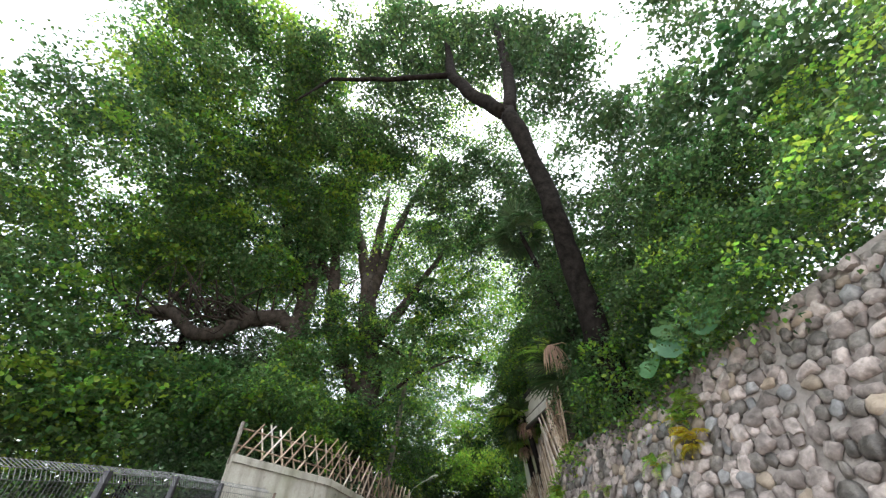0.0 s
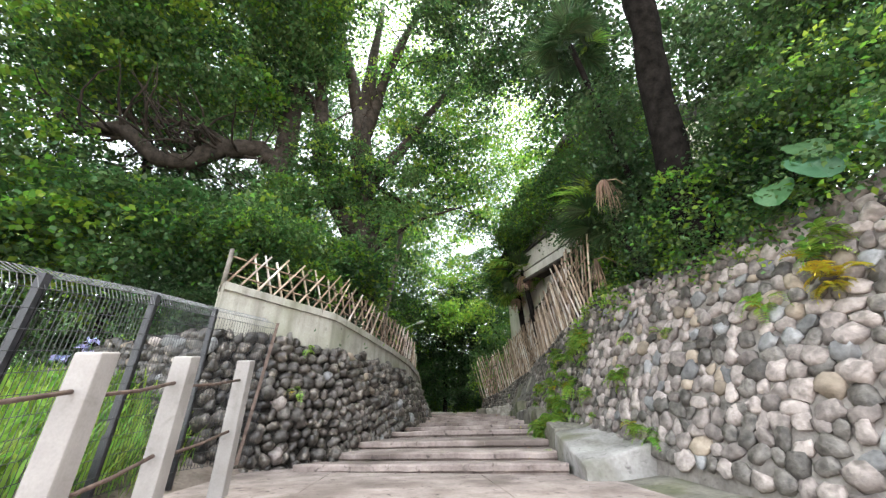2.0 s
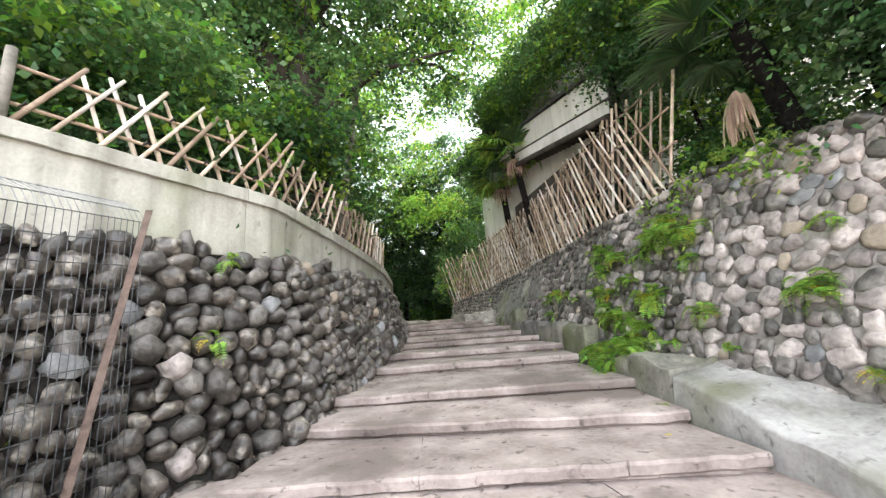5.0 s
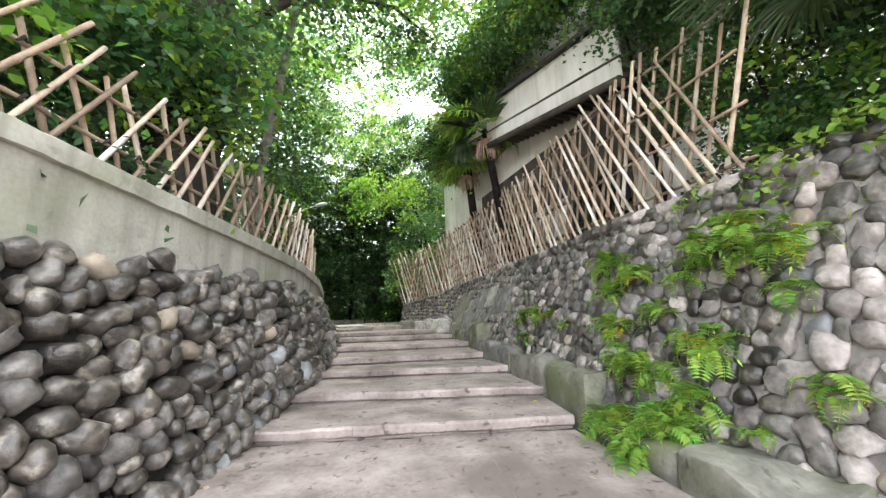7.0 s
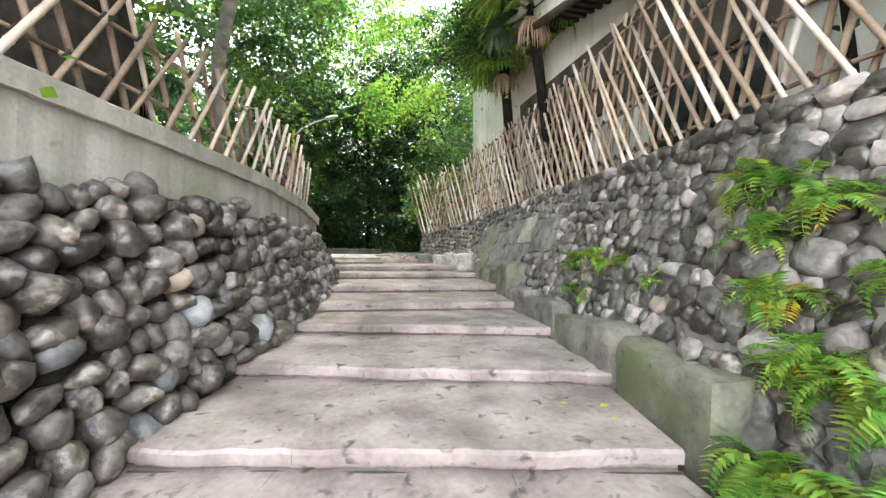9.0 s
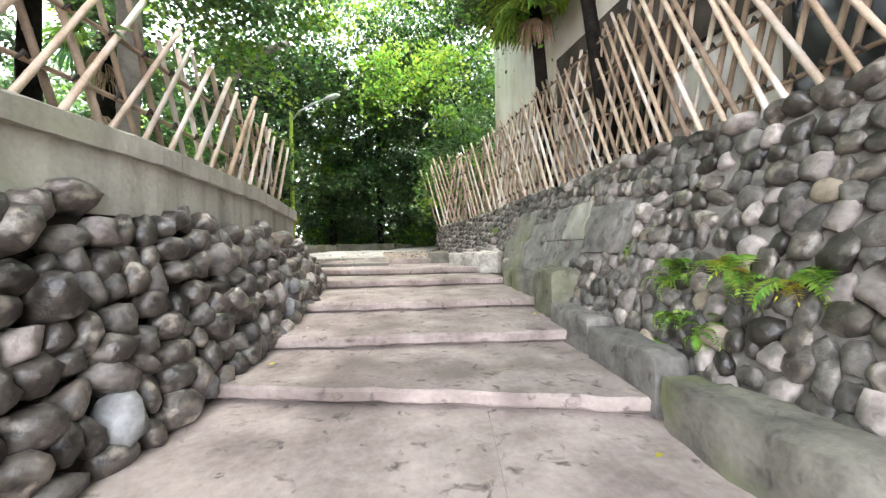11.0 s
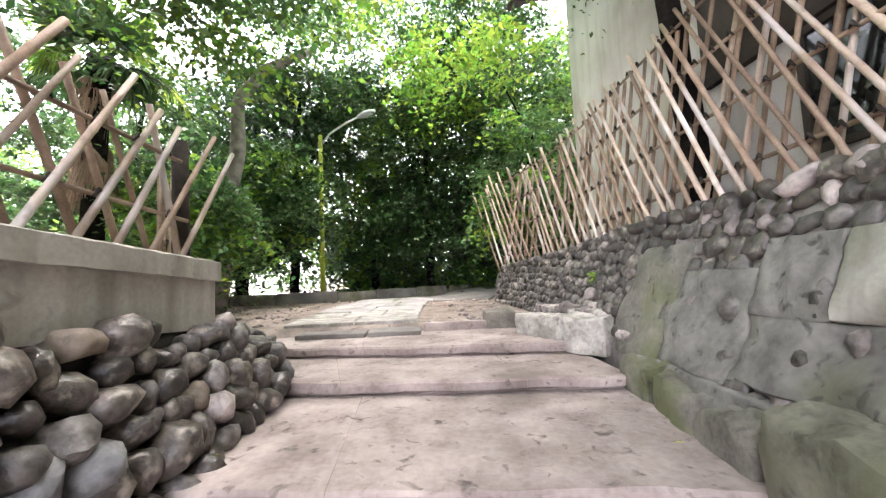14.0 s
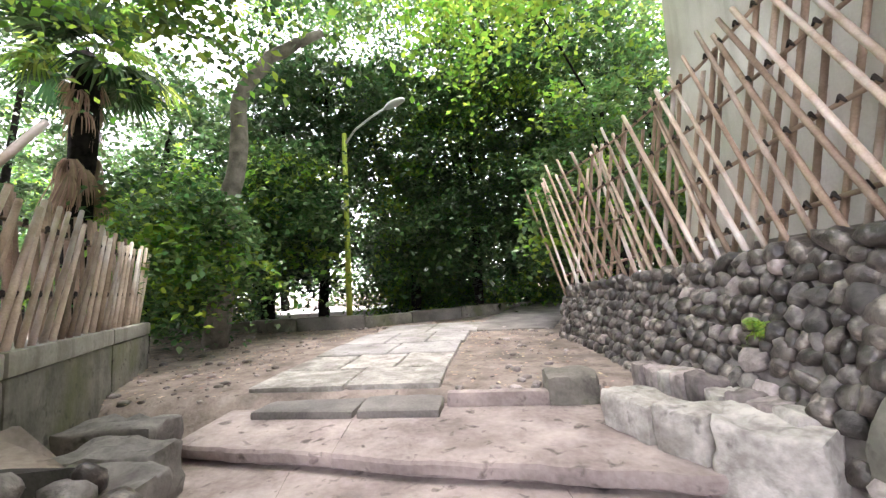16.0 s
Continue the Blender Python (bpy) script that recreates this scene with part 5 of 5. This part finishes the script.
for off, wx, wy in ((Vector((0, 0, 0)), 0.05, 0.006), (Vector((-0.022, 0.022, 0)), 0.006, 0.05)):
    v = []
    for c in (ip0, ip1):
        for sx, sy in ((-1, -1), (1, -1), (1, 1), (-1, 1)):
            v.append(c + off + Vector((sx * wx / 2, sy * wy / 2, 0)))
    part("flange", mesh_from("flange", v, [(0, 3, 2, 1), (4, 5, 6, 7), (0, 1, 5, 4), (1, 2, 6, 5), (2, 3, 7, 6), (3, 0, 4, 7)], RUST), iron)

POSTS = [(-2.64, 1.6, 0.35, 1.62), (-2.64, 2.85, 0.62, 1.82), (-2.64, 4.2, 0.85, 2.09), (-2.72, 5.25, 1.08, 2.29), (-2.72, 6.45, 1.16, 2.5)]
for x, y, z0, z1 in POSTS:
    p = tagged(new("guard_post"), "square grey concrete guard post with a chamfered top", "post", group="concrete guard posts")
    bm = box_data(-0.072, 0.072, -0.072, 0.072, -0.25, z1 - z0, 0.012)
    for v in bm.verts:
        if v.co.z > z1 - z0 - 0.02:
            v.co.z += 0.02 * v.co.y / 0.085
    part("shaft", done(bm, "shaft", CONCRETE_POST), p)
    p.matrix_basis = Matrix.Translation((x, y, z0))
for (x0, y0, a0, b0), (x1, y1, a1, b1) in zip(POSTS, POSTS[1:]):
    for drop in (0.22, 0.72):
        r = tagged(new("guard_rail"), "thin rusty iron rail between concrete posts", "rail", group="rusty guard rails")
        part("bar", mesh_from("bar", *tube([(x0, y0 + 0.08, b0 - drop), ((x0 + x1) / 2, (y0 + y1) / 2, (b0 + b1) / 2 - drop - 0.015), (x1, y1 - 0.08, b1 - drop)], [0.013] * 3, 8), RUST, True), r)


# ---- rough blocks, kerbs, paving ----
def rough_block(name, label, category, mat, corners, z0, z1, rough=0.02, group="", kind="", parent=None, round_off=0.03):
    """A hewn block over a four-cornered plan, with uneven rounded faces."""
    c = sum((Vector((*p, 0)) for p in corners), Vector()) / 4
    bm = bmesh.new()
    lo = [bm.verts.new((p[0] - c.x, p[1] - c.y, 0)) for p in corners]
    hi = [bm.verts.new((p[0] - c.x, p[1] - c.y, (z1 if not isinstance(z1, (list, tuple)) else z1[i]) - z0)) for i, p in enumerate(corners)]
    bm.faces.new(lo[::-1])
    bm.faces.new(hi)
    for i in range(4):
        bm.faces.new((lo[i], lo[(i + 1) % 4], hi[(i + 1) % 4], hi[i]))
    bmesh.ops.recalc_face_normals(bm, faces=bm.faces[:])
    size = min((Vector(corners[0]) - Vector(corners[1])).length, (Vector(corners[1]) - Vector(corners[2])).length)
    bmesh.ops.bevel(bm, geom=bm.edges[:], offset=min(round_off, size * 0.3), segments=2, profile=0.6, affect="EDGES")
    bmesh.ops.subdivide_edges(bm, edges=[e for e in bm.edges if e.calc_length() > 0.1], cuts=5, use_grid_fill=True)
    for v in bm.verts:
        q = Vector((v.co.x + c.x, v.co.y + c.y, v.co.z + z0))
        v.co += v.co.normalized() * rough * (noise.noise(q * 3.1) + 0.55 * noise.noise(q * 8.0) + 0.3 * noise.noise(q * 19.0))
    me = done(bm, name, mat, True)
    me.set_sharp_from_angle(angle=radians(48))
    if parent:
        return part(name, me, parent, label, Matrix.Translation((c.x, c.y, z0)))
    ob = tagged(new(name, me), label, category, group, kind)
    ob.matrix_basis = Matrix.Translation((c.x, c.y, z0))
    return ob


def strip(a, b, w, side=1):
    """The plan of a strip from a to b, w wide to its right (side 1) or left."""
    a, b = Vector(a), Vector(b)
    d = (b - a).normalized()
    n = Vector((d.y, -d.x)) * w * side
    return [tuple(a), tuple(a + n), tuple(b + n), tuple(b)]


ledge = tagged(new("ledge"), "low concrete ledge along the foot of the wall, whitened on top", "ledge", kind="structure")
rough_block("ledge_block", "mossy concrete face", "", CONCRETE_MOSSY, [(1.48, 8.75), (1.62, 9.58), (2.25, 9.5), (2.2, 8.75)], 1.1, [1.93, 2.03, 2.05, 1.95], 0.07, parent=ledge)
rough_block("ledge_block", "pale trowelled concrete top", "", LEDGE, [(1.2, 7.0), (1.47, 8.74), (2.25, 8.74), (2.2, 7.0)], 0.9, [1.42, 1.87, 1.93, 1.66], 0.06, parent=ledge)
rough_block("ledge_block", "", "", CONCRETE_MOSSY, [(1.25, 5.0), (1.2, 6.99), (2.3, 6.99), (2.5, 5.0)], 0.7, [1.0, 1.2, 1.35, 1.1], 0.035, parent=ledge)

kerb = tagged(new("kerb"), "line of mossy kerb blocks and boulders beside the steps", "kerb", kind="structure")
for a, b, w, z0, z1, mat in [((1.66, 9.62), (1.84, 10.7), 0.45, 1.5, 1.99, COBBLE_MOSSY), ((1.82, 10.75), (2.0, 11.75), 0.42, 1.7, 2.42, MOSS_STONE), ((1.98, 11.8), (2.14, 12.9), 0.4, 1.9, 2.5, COBBLE_MOSSY),
                             ((2.17, 12.95), (2.32, 13.9), 0.27, 2.0, 2.58, SLAB_DARK), ((2.33, 13.93), (2.47, 14.85), 0.25, 2.0, 2.64, SLAB_DARK), ((2.5, 14.9), (2.6, 15.6), 0.4, 2.1, 2.98, MOSS_STONE), ((2.62, 15.65), (2.7, 16.15), 0.3, 2.2, 2.84, COBBLE_MOSSY),
                             ((2.7, 16.18), (2.78, 16.75), 0.3, 2.3, 2.86, COBBLE_MOSSY), ((2.78, 16.78), (2.84, 17.3), 0.28, 2.4, 2.9, MOSS_STONE)]:
    rough_block("kerb_block", "", "", mat, strip(a, b, w), z0, z1, 0.05 if mat is SLAB_DARK else 0.075, parent=kerb, round_off=0.06 if mat is SLAB_DARK else 0.12)

for (x0, y0), (x1, y1), h in (((2.28, 18.9), (2.45, 18.5), 3.14), ((2.46, 18.47), (2.63, 18.2), 3.16), ((2.64, 18.18), (2.95, 17.8), 3.17)):
    d = Vector((y0 - y1, x1 - x0)).normalized() * 0.36
    rough_block("stone_block", "rough white hewn stone block at the wall foot", "stone block", WHITE_STONE, [(x0, y0), (x1, y1), (x1 + d.x, y1 + d.y), (x0 + d.x, y0 + d.y)], 2.76, h, 0.06, group="white stone blocks")
for k in range(9):
    y = 18.0 + 0.17 * k
    rough_block("rubble", "small grey rubble stone behind the white blocks", "stone", WHITE_STONE if k % 3 == 0 else COBBLE_PALE, [(2.98 - 0.03 * k, y), (3.2 - 0.02 * k, y), (3.18 - 0.02 * k, y + 0.2), (2.98 - 0.03 * k, y + 0.18)], 2.85, 3.2 + 0.06 * random.random(), 0.05, group="rubble")
rough_block("moss_block", "squat block green with moss at the top of the stairs", "stone block", COBBLE_MOSSY, [(1.95, 19.3), (2.4, 19.3), (2.4, 19.7), (1.98, 19.7)], 2.8, 3.16, 0.05, round_off=0.08)

# concrete slabs let into the stone wall
for y0, y1, z0, z1, proud, mat, label in [(15.06, 15.62, 3.34, 3.8, 0.105, CONCRETE, "pale smooth slab"), (15.63, 16.15, 3.33, 3.8, 0.11, CONCRETE_WALL, "grey slab"), (14.3, 15.05, 3.18, 3.72, 0.11, SLAB_DARK, "rough dark slab"),
                                        (15.0, 16.15, 2.94, 3.33, 0.10, CONCRETE_WALL, "grey render"), (16.16, 17.0, 2.9, 3.62, 0.10, CONCRETE_WALL, "grey render"), (17.01, 17.75, 2.85, 3.86, 0.12, CONCRETE_MOSSY, "mossy rendered buttress"), (15.3, 17.3, 2.7, 2.9, 0.17, CONCRETE_WALL, "low plinth")]:
    bm = bmesh.new()
    front = [(right_face(y0, z0) - proud * 0.4, y0, z0), (right_face(y1, z0) - proud * 0.4, y1, z0), (right_face(y1, z1) - proud * 0.4, y1, z1), (right_face(y0, z1) - proud * 0.4, y0, z1)]
    vs = [bm.verts.new(p) for p in front] + [bm.verts.new((p[0] + 0.3, p[1], p[2])) for p in front]
    for q in ((0, 1, 2, 3), (7, 6, 5, 4), (0, 4, 5, 1), (1, 5, 6, 2), (2, 6, 7, 3), (3, 7, 4, 0)):
        bm.faces.new([vs[i] for i in q])
    bmesh.ops.recalc_face_normals(bm, faces=bm.faces[:])
    bmesh.ops.bevel(bm, geom=bm.edges[:], offset=0.012, segments=1, affect="EDGES")
    bmesh.ops.subdivide_edges(bm, edges=[e for e in bm.edges if e.calc_length() > 0.15], cuts=9, use_grid_fill=True)
    for v in bm.verts:
        v.co.x += 0.07 * noise.noise(v.co * 2.6) + 0.04 * noise.noise(v.co * 7) + 0.018 * noise.noise(v.co * 19)
    me = done(bm, "slab", mat, True)
    me.set_sharp_from_angle(angle=radians(48))
    part("slab", me, wall_right, label)

# paving and kerb beyond the last step
paving = tagged(new("paving"), "pale stone paving slabs leading from the stairs", "paving", kind="structure")
for j, (ya, yb) in enumerate(((19.66, 20.4), (20.42, 21.2), (21.22, 22.1), (22.12, 23.2), (23.22, 24.6))):
    cuts = [-0.98, -0.3, 0.38, 1.02] if j % 2 else [-0.98, 0.05, 1.02]
    sh, sk = (0.0, 0.0, 0.04, 0.12, 0.3)[j], (0.0, 0.04, 0.08, 0.18, 0.4)[j]
    for a, b in zip(cuts, cuts[1:]):
        rough_block("paving_slab", "", "", WHITE_STONE if j < 2 else LEDGE, [(a + sh + 0.012, ya), (b + sh - 0.012, ya - 0.04), (b + sk - 0.012, yb - 0.05), (a + sk + 0.012, yb - 0.012)], 2.75, [piecewise(FOOT, q) + 0.045 + random.uniform(0, 0.012) for q in (ya, ya, yb, yb)], 0.012, parent=paving)
rough_block("paving_edge", "dark flat edging stone", "", CONCRETE_DARK, [(-0.65, 19.2), (0.3, 19.15), (0.3, 19.6), (-0.62, 19.62)], 2.7, 2.97, 0.02, parent=paving)
rough_block("paving_edge", "dark flat edging stone", "", CONCRETE_DARK, [(0.31, 19.15), (1.05, 19.12), (1.05, 19.58), (0.31, 19.6)], 2.7, 2.975, 0.02, parent=paving)
rough_block("paving_edge", "thin brick edging", "", STEP, [(1.08, 19.38), (2.0, 19.33), (2.0, 19.45), (1.08, 19.5)], 2.7, 3.04, 0.008, parent=paving)
rough_block("road_slab", "long dark asphalt path rising away", "", CONCRETE_DARK, [(1.1, 23.3), (2.7, 23.2), (5.2, 31), (3.4, 31.5)], 2.7, [3.16, 3.16, 3.45, 3.45], 0.01, parent=paving)

kerb_far = tagged(new("kerb_far"), "row of dark stone kerbs at the edge of the woods", "kerb", kind="structure")
line = [(-6.7, 25.2), (-4.2, 25.0), (-2.9, 24.7), (-1.25, 24.7), (-0.3, 25.6), (0.9, 26.4), (2.4, 27.6), (4.1, 29.6)]
for i, (a, b) in enumerate(zip(line, line[1:])):
    rough_block("kerb_stone", "", "", CONCRETE_MOSSY if i % 2 else CONCRETE_DARK, strip(a, (b[0] - 0.02, b[1]), 0.3, -1), 2.9, 3.42 + 0.02 * (i % 3), 0.02, parent=kerb_far)

# low concrete wall under the far fence
low = tagged(new("low_wall"), "low cracked concrete wall under the far bamboo fence", "wall", kind="structure")
for a, b in (((-0.85, 17.0), (-1.5, 18.0)), ((-1.52, 18.03), (-2.6, 19.8)), ((-2.62, 19.83), (-3.35, 21.1))):
    rough_block("wall_block", "", "", CONCRETE_MOSSY, strip(a, b, 0.35, -1), 2.7, 3.55, 0.02, parent=low)
    rough_block("coping_block", "", "", CONCRETE, strip((a[0] + 0.04, a[1] - 0.02), (b[0] + 0.04, b[1] - 0.02), 0.42, -1), 3.552, 3.72, 0.015, parent=low)
for k, (x, y) in enumerate(((-0.55, 17.75), (-0.75, 18.1), (-1.1, 18.5))):
    rough_block("loose_slab", "flat grey slab of stone lying beside the stairs", "stone", SLAB_DARK, [(x - 0.45, y - 0.2), (x + 0.25, y - 0.15), (x + 0.2, y + 0.2), (x - 0.5, y + 0.25)], 2.7, 3.06 + 0.03 * k, 0.07, group="loose slabs")

post = tagged(new("wooden_post"), "dark brown wooden post at the end of the parapet fence", "post")
part("shaft", mesh_from("shaft", *tube([(-0.82, 17.0, 3.5), (-0.84, 17.02, 4.2), (-0.86, 17.03, 4.85)], [0.07, 0.065, 0.06], 10), BARK_BROWN, True), post)
for x, y in ((-4.25, 8.6), ):
    post2 = tagged(new("wooden_post"), "grey wooden post at the corner of the parapet", "post")
    part("shaft", mesh_from("shaft", *tube([(x, y, 4.1), (x, y, 4.95)], [0.045, 0.04], 9), BARK_GREY, True), post2)

# pale road seen between the trees
rough_block("road", "pale sunlit road beyond the woods", "road", ROAD, [(-16, 28.5), (-1.5, 29.5), (-1.0, 33), (-16, 33)], 2.9, 3.36, 0.0, kind="structure")

# street lamp
lamp = tagged(new("street_lamp"), "yellow-green street lamp post with a curved arm", "street lamp")
part("pole", mesh_from("pole", *tube([(-1.75, 25.1, 3.1), (-1.75, 25.1, 8.0)], [0.075, 0.06], 10), POLE_GREEN, True), lamp)
part("arm", mesh_from("arm", *tube([(-1.75, 25.1, 7.7), (-1.45, 25.05, 8.05), (-0.95, 24.9, 8.3), (-0.6, 24.8, 8.42)], [0.035, 0.03, 0.028, 0.025], 8), LAMP_SHELL, True), lamp)
bm = bmesh.new()
bmesh.ops.create_icosphere(bm, subdivisions=3, radius=1)
for v in bm.verts:
    v.co = Vector((v.co.x * 0.3, v.co.y * 0.12, v.co.z * (0.1 if v.co.z > 0 else 0.05)))
part("head", done(bm, "head", LAMP_SHELL, True), lamp, "pale grey lamp head", pose(-0.35, 24.72, 8.46, 0, -12, -18))

# fallen leaves on the steps
for k in range(26):
    i = random.randrange(len(NOSES) - 1)
    (lx, ly), (rx, ry), z = NOSES[i]
    f = random.choice((random.uniform(0.03, 0.15), random.uniform(0.85, 0.97)))
    c = np.array([[lx + (rx - lx) * f, ly + (ry - ly) * f + random.uniform(0.15, 0.8), z + 0.05]])
    q = leaves_at(c, 0.07, 0.1, rng)
    q[:, :, 2] = c[0, 2] + 0.004 * np.arange(4)
    tagged(new("fallen_leaf", quads_mesh("fallen_leaf", q, FERN_YELLOW if k % 2 else DEAD)), "dry fallen leaf lying on a step", "leaf", group="fallen leaves")

# pebbles and dry litter on the earth at the top of the stairs
vs, fs = [], []
for k in range(620):
    x, y = random.uniform(-4.5, 2.6), random.uniform(18.4, 25.0)
    if x > left_edge(y) + 0.1 and not (-1.25 < x < 1.1 and 19.1 < y < 22.9):
        s = random.choice((0.025, 0.035, 0.05, 0.085)) * random.uniform(0.7, 1.2)
        g = random.choice(PALE_STONES + GREY_STONES)
        m = Matrix.Translation((x, y, ground_height(x, y) + s * 0.1)) @ Matrix.Rotation(random.uniform(0, 6.28), 4, "Z") @ Matrix.Diagonal((s * 1.3, s, s * 0.7, 1))
        b = len(vs)
        vs += [m @ q.co for q in g.vertices]
        fs += [tuple(b + i for i in f.vertices) for f in g.polygons]
tagged(new("pebbles", mesh_from("pebbles", vs, fs, COBBLE_PALE, True)), "loose grey pebbles scattered on the bare earth", "pebbles", kind="stuff")
n = 2600
lx, ly = rng.uniform(-5.5, 2.6, n), rng.uniform(17.9, 25.2, n)
ok = np.array([left_edge(b) + 0.05 < a < right_edge(b) for a, b in zip(lx, ly)]) & ~((lx > -1.2) & (lx < 1.05) & (ly > 19.1) & (ly < 22.9)) & ((ly > 19.4) | (lx < -0.9))
lx, ly = lx[ok], ly[ok]
c = np.stack([lx, ly, np.array([ground_height(a, b) for a, b in zip(lx, ly)]) + 0.012], axis=1)
q = leaves_at(c, 0.06, 0.1, rng)
q[:, :, 2] = c[:, None, 2] + rng.uniform(0, 0.015, size=(len(c), 4))
tagged(new("leaf_litter", quads_mesh("leaf_litter", q, DEAD)), "dry brown leaf litter lying on the bare earth", "leaf litter", kind="stuff")

# ---- the stones of the walls ----
LEFT_LEN, RIGHT_LEN = length(LEFT), length(RIGHT)
spots = stone_spots(LEFT, left_place, 0.215, 0.0, LEFT_LEN)
lay_stones(wall_left, spots, left_place, [DARK_STONES, GREY_STONES, PALE_STONES, TAN_STONES, BLUE_STONES], [13, 4, 0.7, 0.45, 0.5], 6.6, 0.27, "cobble", "dark rounded river stones")


def keep_right(u, v, z):
    y = along(RIGHT, u)[0].y
    if 14.25 < y < 15.05 and 3.15 < z < 3.75 or 15.05 <= y < 16.2 and 2.95 < z < 3.78 or 16.2 <= y < 17.05 and z < 3.6 or 17.05 <= y < 17.8 and z < 3.85:
        return random.random() < 0.22
    return True


bounds = [sum((Vector(q[:2]) - Vector(p[:2])).length for p, q in zip(RIGHT, RIGHT[1:]) if q[1] <= y + 0.01) for y in (9.0, 17.8)]
near_part = stone_spots(RIGHT, right_place, 0.2, 2.0, bounds[0], keep_right)
mid_part = stone_spots(RIGHT, right_place, 0.185, bounds[0], bounds[1], keep_right)
far_part = stone_spots(RIGHT, right_place, 0.15, bounds[1], RIGHT_LEN, keep_right)
lay_stones(wall_right, near_part, right_place, [PALE_STONES, GREY_STONES, TAN_STONES, BLUE_STONES], [9, 3.5, 1.2, 1.2], 9.5, 0.115, "cobble", "pale rounded river stones", 120)
lay_stones(wall_right, mid_part, right_place, [DARK_STONES, GREY_STONES, PALE_STONES, TAN_STONES], [5, 5, 2.2, 0.3], 13.5, 0.12, "cobble", "grey rounded river stones", 120)
lay_stones(wall_right, far_part, right_place, [DARK_STONES, PALE_STONES, GREY_STONES], [9, 0.8, 2], 21.5, 0.17, "cobble", "small dark rounded stones", 60)
# a row of larger stones along the top of the right wall
top_spots = []
u = 8.0
while u < RIGHT_LEN - 0.2:
    w = random.uniform(0.16, 0.3)
    p, nrm, top, low = right_place(u + w / 2, 0)
    top_spots.append((u + w / 2, top - low + 0.0, w * 1.05, 0.17))
    u += w * 0.9
lay_stones(wall_right, top_spots, right_place, [DARK_STONES, PALE_STONES], [3, 1], 20, 0.2, "coping_stone", "", 150)
